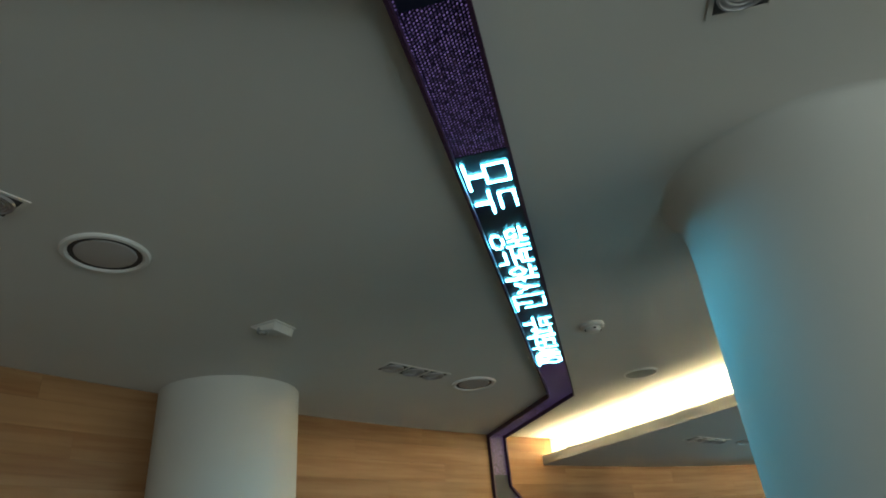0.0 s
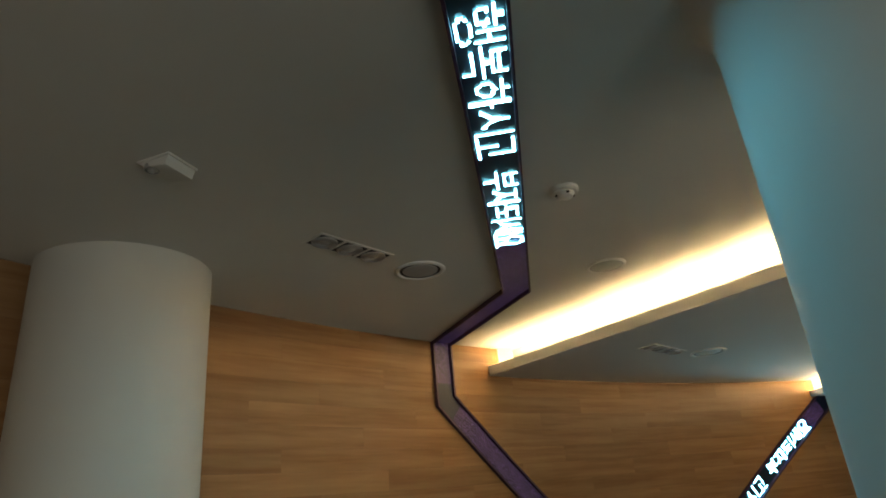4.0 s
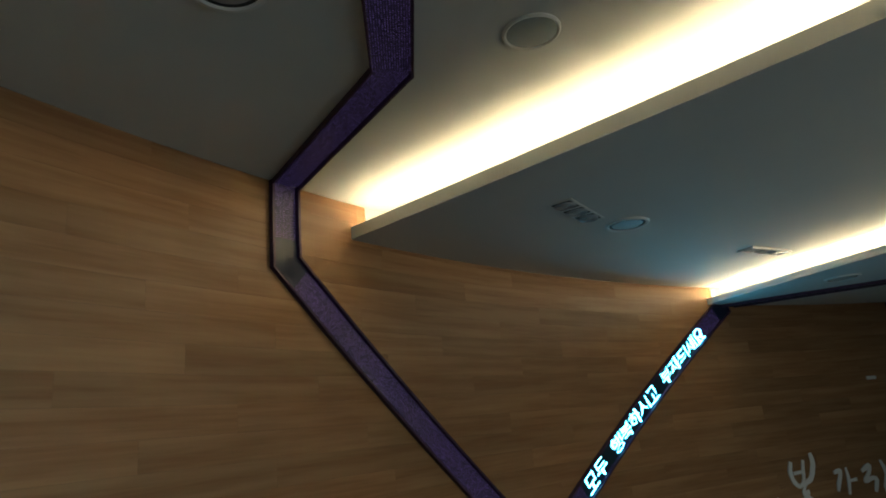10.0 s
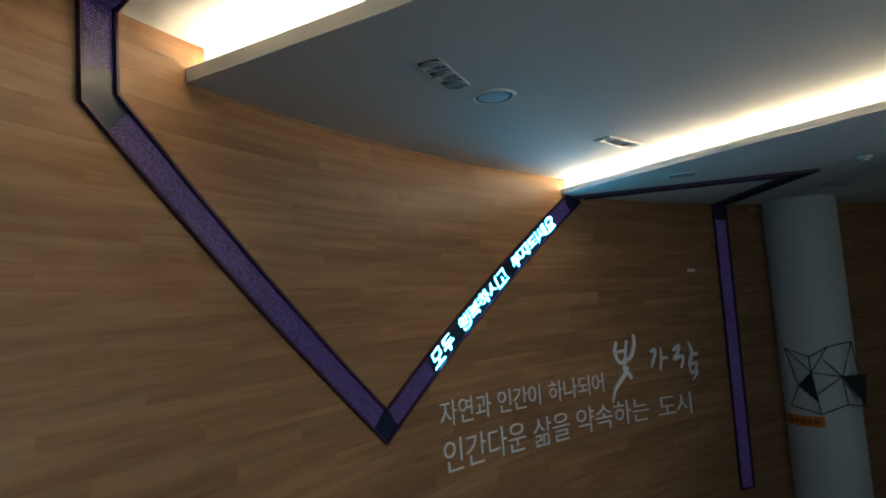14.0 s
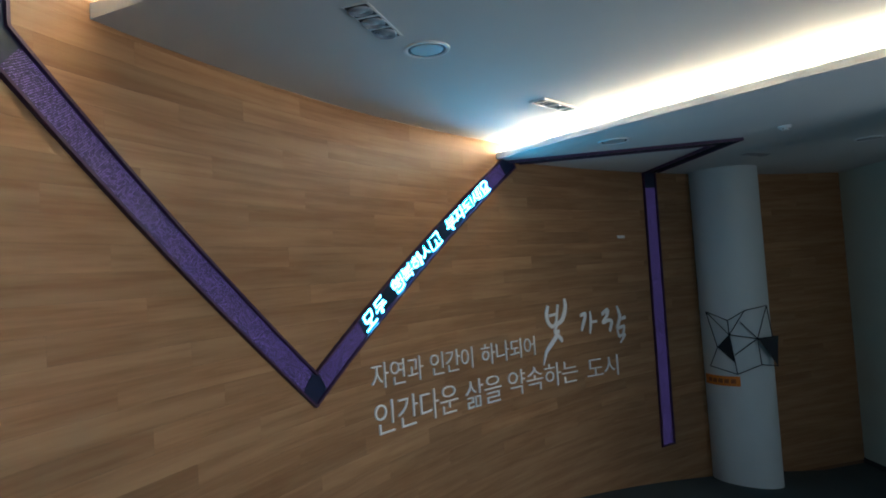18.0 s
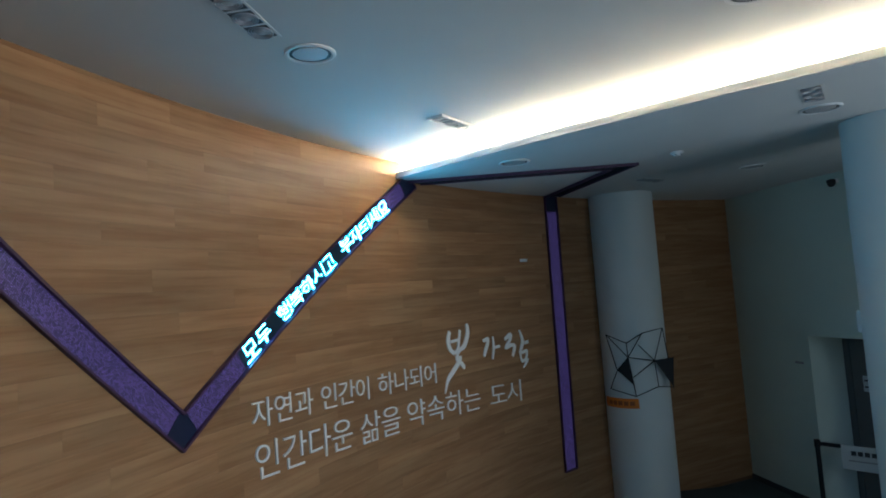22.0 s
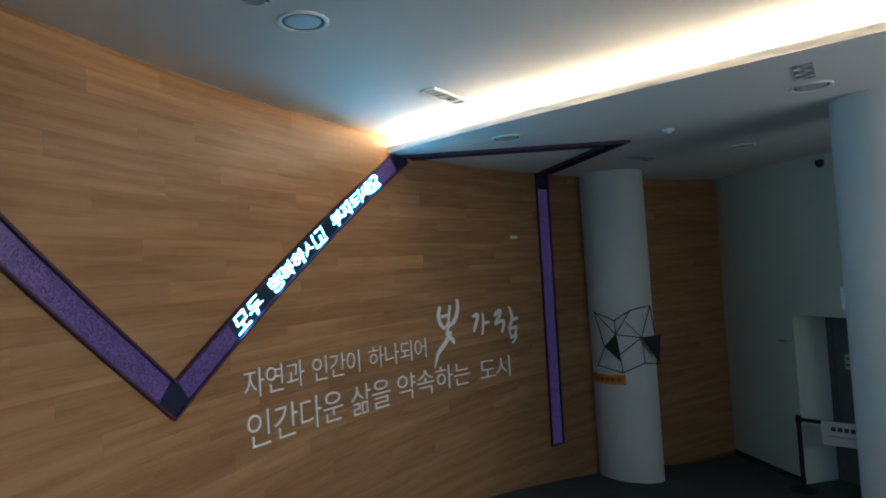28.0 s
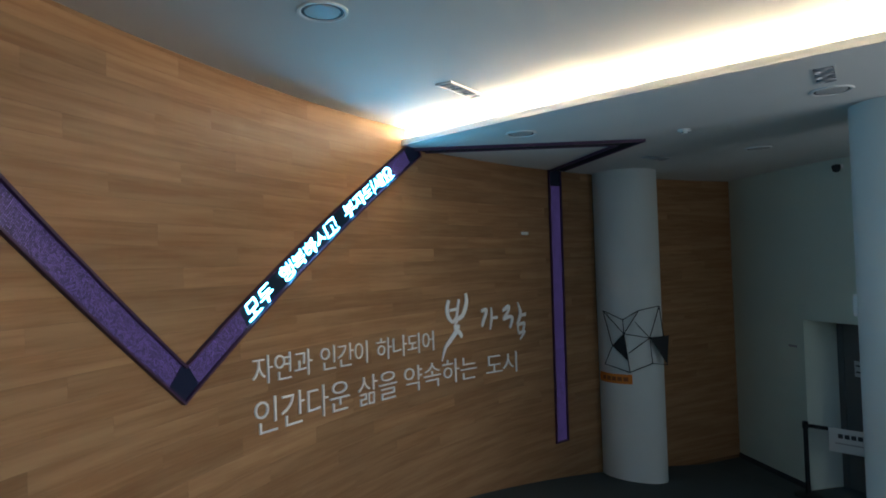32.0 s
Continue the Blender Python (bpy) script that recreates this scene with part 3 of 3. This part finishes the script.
wall_word("자연과", 24.13, 27.64, 2.307, 2.497, 0.037)
wall_word("인간이", 28.17, 31.60, 2.283, 2.469, 0.036)
wall_word("하나되어", 32.15, 37.01, 2.254, 2.444, 0.023)
wall_word("인간다운", 24.20, 30.17, 1.974, 2.213, 0.042)
wall_word("삶을", 30.68, 33.71, 1.916, 2.160, 0.033)
wall_word("약속하는", 34.28, 40.81, 1.903, 2.139, 0.039)
wall_word("도시", 41.67, 44.85, 1.842, 2.074, 0.045)


def brush(strokes, a0, z0, size):
    """A brushed character: tapered strokes through (u, v, width) points, in units of size."""
    bm = bmesh.new()
    for stroke in strokes:
        pts = [Vector(p) for p in stroke]
        fine = []
        for i in range(len(pts) - 1):
            p0, p1, p2, p3 = pts[max(i - 1, 0)], pts[i], pts[i + 1], pts[min(i + 2, len(pts) - 1)]
            for k in range(6):
                t = k / 6
                fine.append(0.5 * (2 * p1 + (p2 - p0) * t + (2 * p0 - 5 * p1 + 4 * p2 - p3) * t * t + (3 * p1 - p0 - 3 * p2 + p3) * t ** 3))
        fine.append(pts[-1])
        last = None
        for i, p in enumerate(fine):
            q = fine[min(i + 1, len(fine) - 1)] - fine[max(i - 1, 0)]
            n = Vector((-q.y, q.x)).normalized() * p.z / 2
            ring = []
            for e, h in ((1, 0.003), (1, 0.014), (-1, 0.014), (-1, 0.003)):
                u, v = (p.x + n.x * e) * size, (p.y + n.y * e) * size
                ring.append(bm.verts.new(on_wall(math.degrees((arc(a0) + u) / R), z0 + v, h)))
            if last:
                for k in range(4):
                    bm.faces.new((last[k], ring[k], ring[(k + 1) % 4], last[(k + 1) % 4]))
            else:
                bm.faces.new(ring)
            last = ring
        bm.faces.new(last[::-1])
    bmesh.ops.recalc_face_normals(bm, faces=bm.faces[:])
    part("brushed_character", bm, LETTER, lettering, "large brush-written character")


brush([[(0.21, 0.91, 0.062), (0.16, 0.78, 0.079), (0.19, 0.65, 0.071), (0.29, 0.56, 0.053)],
       [(0.47, 0.91, 0.045), (0.43, 0.77, 0.054), (0.39, 0.63, 0.054), (0.29, 0.56, 0.045)],
       [(0.22, 0.75, 0.044), (0.43, 0.76, 0.045)],
       [(0.65, 0.99, 0.055), (0.66, 0.84, 0.082), (0.56, 0.66, 0.082), (0.42, 0.59, 0.054), (0.33, 0.48, 0.045)],
       [(0.32, 0.47, 0.054), (0.46, 0.48, 0.063)],
       [(0.42, 0.44, 0.081), (0.25, 0.31, 0.080), (0.09, 0.19, 0.062), (-0.00, 0.00, 0.017)],
       [(0.41, 0.43, 0.054), (0.49, 0.35, 0.073), (0.52, 0.30, 0.036)]], 37.56, 2.110, 0.65)
brush([[(0.04, 0.74, 0.102), (0.31, 0.78, 0.145), (0.29, 0.62, 0.145), (0.15, 0.39, 0.144), (0.06, 0.19, 0.082)],
       [(0.62, 0.84, 0.063), (0.63, 0.48, 0.125), (0.53, 0.04, 0.083)],
       [(0.66, 0.44, 0.084), (0.99, 0.45, 0.106)]], 41.28, 2.325, 0.30)
brush([[(0.06, 0.80, 0.073), (0.30, 0.89, 0.118), (0.26, 0.75, 0.088), (0.09, 0.59, 0.088), (0.33, 0.63, 0.089), (0.44, 0.57, 0.104), (0.34, 0.34, 0.074)],
       [(0.69, 0.97, 0.045), (0.79, 0.70, 0.106), (0.72, 0.52, 0.105), (0.63, 0.39, 0.060)],
       [(0.85, 0.62, 0.076), (1.02, 0.64, 0.091)],
       [(0.64, 0.37, 0.055), (0.80, 0.40, 0.075), (0.95, 0.42, 0.075)],
       [(0.66, 0.38, 0.060), (0.67, 0.27, 0.060), (0.71, 0.15, 0.055)],
       [(0.94, 0.43, 0.075), (0.92, 0.31, 0.075), (0.87, 0.20, 0.070)],
       [(0.70, 0.16, 0.065), (0.93, 0.20, 0.080), (0.85, 0.09, 0.060), (0.74, 0.00, 0.035)]], 43.31, 2.172, 0.44)


# ---- ceiling fittings ----
def downlight(x, y, z, r, label):
    ob = empty("downlight", (x, y, z), label=label, category="downlight", group="round ceiling lights")
    part("rim", lathe(bmesh.new(), [(r, 0.002), (r, -0.004), (r * 0.97, -0.009), (r * 0.88, -0.010), (r * 0.82, -0.005), (r * 0.80, 0.002)], 48), WHITE, ob, smooth=True)
    # Nearly flat ring; the shade of the gap is put into its dark colour.
    part("gap_ring", lathe(bmesh.new(), [(r * 0.815, -0.004), (r * 0.74, -0.003), (r * 0.68, -0.0015), (0, -0.001)], 48), GAP, ob, "dark shadow gap", smooth=True)
    part("lens", lathe(bmesh.new(), [(0, -0.010), (r * 0.5, -0.009), (r * 0.68, -0.006), (r * 0.70, -0.0015)], 48), LENS, ob, "unlit frosted glass", smooth=True)
    return ob


for x, y, z, r in ((-1.044, -1.588, TOP1, 0.129), (-1.380, 0.539, TOP1, 0.125), (0.48, 1.075, TOP1, 0.125), (-0.78, 3.085, TOP2, 0.128), (1.28, 2.74, TOP2, 0.128),
                   (0.49, 5.41, TOP3, 0.135), (2.495, 4.295, TOP3, 0.135), (3.14, 6.575, TOP3, 0.13)):
    downlight(x, y, z, r, "round white recessed downlight, switched off")

ob = empty("ceiling_speaker", (-0.712, 1.260, TOP1), label="flat round pale grey ceiling speaker", category="speaker")
part("rim", lathe(bmesh.new(), [(0.1, 0.002), (0.1, -0.006), (0.094, -0.011), (0.088, -0.008), (0.086, 0.002)], 48), WHITE, ob, smooth=True)
part("grille", lathe(bmesh.new(), [(0.087, -0.006), (0.05, -0.009), (0, -0.010)], 48), GREY, ob, "perforated grey grille", smooth=True)


def spot_box(x, y, z, way, lamps, pitch, label, proud=0.0):
    turn = math.degrees(math.atan2(way[1], way[0]))
    ob = empty("spotlight_box", (x, y, z), turn, label=label, category="spotlight", group="recessed spotlight boxes")
    length, wide = lamps * pitch, 0.135
    for sx, sy, at in ((length, 0.012, (0, wide / 2 - 0.006)), (length, 0.012, (0, 0.006 - wide / 2)), (0.012, wide - 0.024, (length / 2 - 0.006, 0)), (0.012, wide - 0.024, (0.006 - length / 2, 0))):
        part("frame", box(bmesh.new(), (sx, sy, 0.005 + proud), (*at, -0.001 - proud / 2), 0.001), WHITE if proud else CEILING, ob)
    for k in range(1, lamps):
        part("divider", box(bmesh.new(), (0.014, wide - 0.024, 0.006), ((k - lamps / 2) * pitch, 0, -0.0015), 0.001), CEILING, ob)
    # Flush plate; the depth of the recess is only in its dark colour.
    part("housing", box(bmesh.new(), (length - 0.026, wide - 0.026, 0.004), (0, 0, -0.0005)), GAP, ob, "flat dark plate in place of the recess")
    for k in range(lamps):
        cx = (k - (lamps - 1) / 2) * pitch
        m = Matrix.Translation((cx, 0, 0)) @ pose(0, 0, 0, random.uniform(-4, 4), random.uniform(-5, 5), 0)
        lamp = part("lamp", lathe(bmesh.new(), [(0.057, -0.001), (0.057, -0.010), (0.053, -0.011), (0.050, -0.006), (0.046, -0.006), (0.044, -0.010), (0.040, -0.010), (0.037, -0.005), (0.034, -0.005), (0.032, -0.009), (0.029, -0.009), (0.027, -0.004)], 32, m), LAMP, ob, "swivelling lamp ring", smooth=True)
        part("bulb", lathe(bmesh.new(), [(0.028, -0.004), (0.02, -0.0065), (0.012, -0.011), (0, -0.012)], 24, m), LENS, lamp, smooth=True)
    return ob


spot_box(-1.405, 0.086, TOP1, (0.027, 0.41), 3, 0.138, "recessed box with three swivelling spotlights, switched off")
spot_box(-0.905, -2.06, TOP1, (-0.17, 0.98), 3, 0.138, "recessed box with three swivelling spotlights, switched off")
spot_box(0.428, 0.63, TOP1, (0.04, 0.41), 3, 0.138, "recessed box with three swivelling spotlights, switched off")
spot_box(0.826, -1.195, TOP1, (0.51, -0.86), 3, 0.138, "recessed box with three swivelling spotlights, switched off")
spot_box(-0.964, 2.643, TOP2, (0.071, 0.459), 3, 0.148, "recessed box with three swivelling spotlights, switched off")
spot_box(2.217, 3.917, TOP3, (0.25, 0.364), 3, 0.142, "recessed box with three swivelling spotlights, switched off")
spot_box(2.19, 6.98, TOP3, (0.42, 0.30), 3, 0.138, "recessed box with three swivelling spotlights, switched off")
spot_box(-0.05, 4.563, TOP2, (0.26, 0.394), 3, 0.160, "white-framed recessed box with three spotlights beside the cove", 0.010)


def detector(x, y, z, label):
    ob = empty("smoke_detector", (x, y, z), label=label, category="smoke detector", group="smoke detectors")
    part("base", lathe(bmesh.new(), [(0, 0.001), (0.055, 0.001), (0.055, -0.012), (0.048, -0.018), (0, -0.018)], 32), WHITE, ob, smooth=True)
    part("head", lathe(bmesh.new(), [(0.036, -0.017), (0.037, -0.023), (0.030, -0.034), (0.018, -0.038), (0, -0.039)], 32), WHITE, ob, smooth=True)
    for k in range(4):
        turn = Matrix.Rotation(math.pi * (0.25 + 0.5 * k), 4, "Z")
        part("sensor_hole", box(bmesh.new(), (0.008, 0.012, 0.007), (0.034, 0, -0.0275), 0.001, turn), BLACK, ob, "dark hole")
    part("sensor_gap", lathe(bmesh.new(), [(0.049, -0.0135), (0.0515, -0.0145), (0.050, -0.0165)], 32), GREY, ob, "dark slot", smooth=True)
    return ob


detector(-0.456, 0.31, TOP1, "small white smoke detector on the ceiling")
detector(1.935, 5.48, TOP3, "small white smoke detector on the ceiling")
ob = empty("emergency_light", (-1.279, -0.836, TOP1), 17, label="small white wedge-shaped emergency light on the ceiling", category="emergency light")
part("base_plate", box(bmesh.new(), (0.128, 0.128, 0.008), (0, 0, -0.003), 0.003), CEILING, ob)
bm = box(bmesh.new(), (0.118, 0.118, 0.034), (0, 0, -0.022), 0.005)
for v in bm.verts:
    if v.co.z < -0.02:
        v.co.x = v.co.x * 0.78 + 0.004
        v.co.z += 0.018 * max(0.0, 0.5 - v.co.x / 0.10)
part("case", bm, CEILING, ob, smooth=True)
part("lens", lathe(bmesh.new(), [(0, -0.036), (0.010, -0.034), (0.015, -0.026), (0.015, -0.012)], 20, Matrix.Translation((-0.026, -0.036, 0))), LENS, ob, "small glossy lens", smooth=True)
part("lens_ring", lathe(bmesh.new(), [(0.0155, -0.015), (0.021, -0.031), (0.024, -0.027), (0.024, -0.014)], 24, Matrix.Translation((-0.026, -0.036, 0))), GREY, ob, "dark ring", smooth=True)

# ---- the landing ----
# Wire art on the far column: thin rods with two solid triangles.
ART = {"a": (-0.335, 0.46), "b": (0.0, 0.31), "c": (0.27, 0.47), "d": (0.62, 0.53), "e": (0.01, 0.06), "f": (-0.19, -0.16), "g": (0.44, -0.02),
       "h": (-0.33, -0.50), "i": (0.09, -0.62), "j": (0.47, -0.47), "k": (0.72, -0.51), "l": (0.20, 0.27), "m": (0.07, -0.29), "n": (0.76, 0.0), "o": (0.08, -0.44)}
ART_SIZE = 0.66
art = tagged(new("wire_art"), "black wire geometric ornament with two solid triangles on the white column", "wall art")
AX, AY, AR = 2.17, 8.16, 0.405
VIEW = math.atan2(AX + 0.16, AY - 0.08)
ART_Z = 2.085


def art_point(key, lift=0.0):
    u, v = ART[key]
    u, v = (u - 0.11) * ART_SIZE * 1.08, v * ART_SIZE * 1.06
    side = Vector((math.cos(VIEW), -math.sin(VIEW), 0))
    back = Vector((math.sin(VIEW), math.cos(VIEW), 0))
    deep = AR - math.sqrt(max((AR + 0.02) ** 2 - min(abs(u), AR) ** 2, 0.0))
    return Vector((AX, AY, ART_Z + v)) + side * u - back * (AR + 0.03 - min(max(deep, 0), 0.16) + lift)


for pair in "ab bc cd be ec ae af fh hi ij jk dk lg eg gm gj dg ei gn fe".split():
    part("rod", rod(bmesh.new(), art_point(pair[0]), art_point(pair[1]), 0.0055), BLACK, art)
for tri in (("e", "f", "o"), ("g", "n", "k")):
    p = [art_point(k, 0.004) for k in tri]
    back = Vector((math.sin(VIEW), math.cos(VIEW), 0)) * 0.01
    me = mesh_of("triangle", p + [q + back for q in p], [(0, 1, 2), (5, 4, 3), (0, 3, 4, 1), (1, 4, 5, 2), (2, 5, 3, 0)], BLACK)
    put("triangle", me, art, "solid black triangle")

side, back = Vector((math.cos(VIEW), -math.sin(VIEW), 0)), Vector((math.sin(VIEW), math.cos(VIEW), 0))


def column_card(name, u0, u1, z0, z1, mat, parent, lift):
    rows = []
    for k in range(9):
        u = u0 + (u1 - u0) * k / 8
        a = u / AR
        for r in (AR + lift, AR + lift - 0.003):
            p = Vector((AX, AY, 0)) + side * (r * math.sin(a)) - back * (r * math.cos(a))
            rows += [(p.x, p.y, z0), (p.x, p.y, z1)]
    faces = []
    for k in range(8):
        i = 4 * k
        faces += [(i, i + 1, i + 5, i + 4), (i + 6, i + 7, i + 3, i + 2), (i + 1, i + 3, i + 7, i + 5), (i + 2, i, i + 4, i + 6)]
    return put(name, mesh_of(name, rows, faces, mat), parent)


notice = tagged(new("column_notice"), "small orange notice stuck on the white column", "notice")
column_card("card", -0.49, 0.01, 1.50, 1.62, ORANGE, notice, 0.005)
for k in range(5):
    column_card("print_bar", -0.40 + 0.076 * k, -0.345 + 0.076 * k, 1.535, 1.585, PRINT, notice, 0.0075)

# Doorway with a grey door set back, and a belt barrier in front. Local x runs out through the wall, y along it.
GATE = Matrix.Translation((4.40, 8.10, 0)) @ Matrix.Rotation(radians(16.1), 4, "Z")
door = tagged(new("door_1"), "grey steel double door set deep in the white wall", "door", kind="structure")
part("leaf", box(bmesh.new(), (0.05, 0.62, 2.1), (0.55, -0.42, 1.05), 0.004, GATE), DOOR, door)
part("leaf", box(bmesh.new(), (0.05, 0.62, 2.1), (0.55, -1.05, 1.05), 0.004, GATE), DOOR, door)
part("handle", rod(bmesh.new(), GATE @ Vector((0.48, -0.65, 0.95)), GATE @ Vector((0.48, -0.65, 1.25)), 0.011), STEEL, door, "steel pull handle")
part("jamb", box(bmesh.new(), (0.07, 0.12, 2.19), (0.55, -0.045, 1.095), 0.004, GATE), DOOR, door)
part("head_frame", box(bmesh.new(), (0.07, 1.36, 0.10), (0.55, -0.72, 2.15), 0.004, GATE), DOOR, door)
sign = part("door_sign", box(bmesh.new(), (0.004, 0.15, 0.2), (0.521, -0.33, 1.56), 0, GATE), CARD, door, "small white paper sign")
part("print_bar", box(bmesh.new(), (0.003, 0.11, 0.02), (0.518, -0.33, 1.60), 0, GATE), INK, sign)
part("print_bar", box(bmesh.new(), (0.003, 0.11, 0.02), (0.518, -0.33, 1.52), 0, GATE), INK, sign)
# Unseen box added behind the door to keep sky light out.
bm = bmesh.new()
for size, at in (((0.1, 2.4, 2.7), (1.25, -0.6, 1.2)), ((0.75, 0.1, 2.7), (0.86, 0.11, 1.2)), ((0.75, 0.1, 2.7), (0.86, -1.75, 1.2)), ((0.8, 2.0, 0.1), (0.9, -0.8, 2.45)), ((0.9, 2.0, 0.1), (0.8, -0.8, -0.06))):
    box(bm, size, at, 0, GATE)
tagged(part("wall_recess", bm, WALL_PAINT, None), "unseen closed box behind the doorway, keeping out the sky", "wall", kind="structure")


def barrier_post(at):
    ob = empty("barrier_post", at, label="dark metal belt barrier post on the landing", category="barrier post", group="belt barrier posts")
    part("base", lathe(bmesh.new(), [(0, 0.001), (0.16, 0.001), (0.16, 0.012), (0.14, 0.022), (0.03, 0.035), (0, 0.035)], 32), BLACK, ob, smooth=True)
    part("pole", lathe(bmesh.new(), [(0, 0.03), (0.028, 0.03), (0.028, 0.85), (0, 0.85)], 20), BLACK, ob, smooth=True)
    part("head", lathe(bmesh.new(), [(0, 0.84), (0.036, 0.845), (0.036, 0.925), (0.028, 0.935), (0, 0.935)], 20), BLACK, ob, smooth=True)
    return ob


POST_A, POST_B = Vector((4.27, 7.93, 0.0)), Vector((4.80, 7.33, 0.0))
post = barrier_post(POST_A)
copy_thing(post, pose(*POST_B))
RUN = POST_B - POST_A
across = Matrix.Translation((POST_A + POST_B) / 2) @ Matrix.Rotation(math.atan2(RUN.y, RUN.x), 4, "Z")
belt = tagged(new("barrier_belt"), "black belt stretched between two barrier posts", "barrier belt")
part("belt", box(bmesh.new(), (RUN.length - 0.06, 0.003, 0.048), (0, 0, 0.885), 0, across), BLACK, belt)
card = tagged(new("barrier_sign"), "white notice hung from the barrier belt", "sign")
part("card", box(bmesh.new(), (0.48, 0.006, 0.29), (0.10, -0.008, 0.765), 0.002, across), CARD, card)
for k in range(4):
    part("print_bar", box(bmesh.new(), (0.052, 0.003, 0.052), (-0.01 + 0.07 * k, -0.0125, 0.82), 0, across), INK, card)
part("print_bar", box(bmesh.new(), (0.34, 0.003, 0.016), (0.10, -0.0125, 0.73), 0, across), GREY, card)

ob = empty("dome_camera", (4.575, 7.46, 4.075), label="small black security camera high on the white wall", category="security camera")
part("mount", box(bmesh.new(), (0.04, 0.05, 0.05), (0.0, 0, 0), 0.006), WHITE, ob)
part("body", lathe(bmesh.new(), [(0, -0.07), (0.03, -0.06), (0.045, -0.03), (0.05, 0.0), (0.045, 0.02), (0, 0.03)], 24, Matrix.Translation((-0.06, 0, 0))), BLACK, ob, smooth=True)
ob = empty("wall_label", (4.358, 8.29, 1.832), 12, label="small grey label plate on the white wall", category="label plate")
part("plate", box(bmesh.new(), (0.008, 0.14, 0.03), (0, 0, 0), 0.002), GREY, ob)
ob = empty("column_box", (3.305 - 0.80 * 0.366, 4.71 + 0.60 * 0.366, 2.64), 143, label="small white box fixed to the side of the column", category="wall box")
part("case", box(bmesh.new(), (0.036, 0.10, 0.17), (0, 0, 0), 0.010), WHITE, ob)
part("cover", box(bmesh.new(), (0.008, 0.07, 0.12), (0.019, 0, 0), 0.003), CARD, ob)
ob = empty("wall_switch", (*on_wall(46.05, 3.395, 0.0),), label="small white plate high on the oak wall", category="wall plate")
part("plate", box(bmesh.new(), (0.012, 0.13, 0.035), (0, 0, 0), 0.004, pose(0, 0, 0, 0, 0, -46.05)), WHITE, ob)


# ---- oak planks, laid in staggered level courses ----
COURSE, PLANK = 0.122, 1.22
shift_of = [0.0, 0.47, 0.83, 0.21, 0.62]
far_verts, far_faces, far_uvs = [], [], []
made = 0


def plank_rows(s0, s1, z0, z1):
    n = max(2, int((s1 - s0) / 0.3))
    verts, uvs = [], []
    for k in range(n + 1):
        s = s0 + (s1 - s0) * k / n
        a = math.degrees(s / R)
        for z, h in ((z0, -0.0006), (z0 + 0.0006, 0.0), (z1 - 0.0006, 0.0), (z1, -0.0006)):
            verts.append(on_wall(a, z, h))
            uvs.append((s, z))
    faces = [(i * 4 + j, i * 4 + j + 1, (i + 1) * 4 + j + 1, (i + 1) * 4 + j) for i in range(n) for j in range(3)]
    return verts, faces, uvs


course = 0
z = 0.05
while z < TOP1 + 0.1:
    s = arc(-58) + shift_of[course % 5] * PLANK - PLANK
    while s < arc(CORNER):
        s0, s1 = max(s, arc(-57.9)), min(s + PLANK - 0.0006, arc(CORNER))
        if s1 - s0 > 0.02 and z + COURSE > ramp(math.degrees(s1 / R)) - 0.2:
            verts, faces, uvs = plank_rows(s0, s1, z, z + COURSE - 0.0006)
            if -14 < math.degrees(s0 / R) < 60 and made < 300 and z > 1.2:
                put("plank", mesh_of("plank", verts, faces, WOOD, uvs), wall_wood)
                made += 1
            else:
                k = len(far_verts)
                far_verts += verts
                far_faces += [tuple(i + k for i in f) for f in faces]
                far_uvs += uvs
        s += PLANK
    z += COURSE
    course += 1
rest = put("far_planks", mesh_of("far_planks", far_verts, far_faces, WOOD, far_uvs), wall_wood)
tagged(rest, kind="stuff")
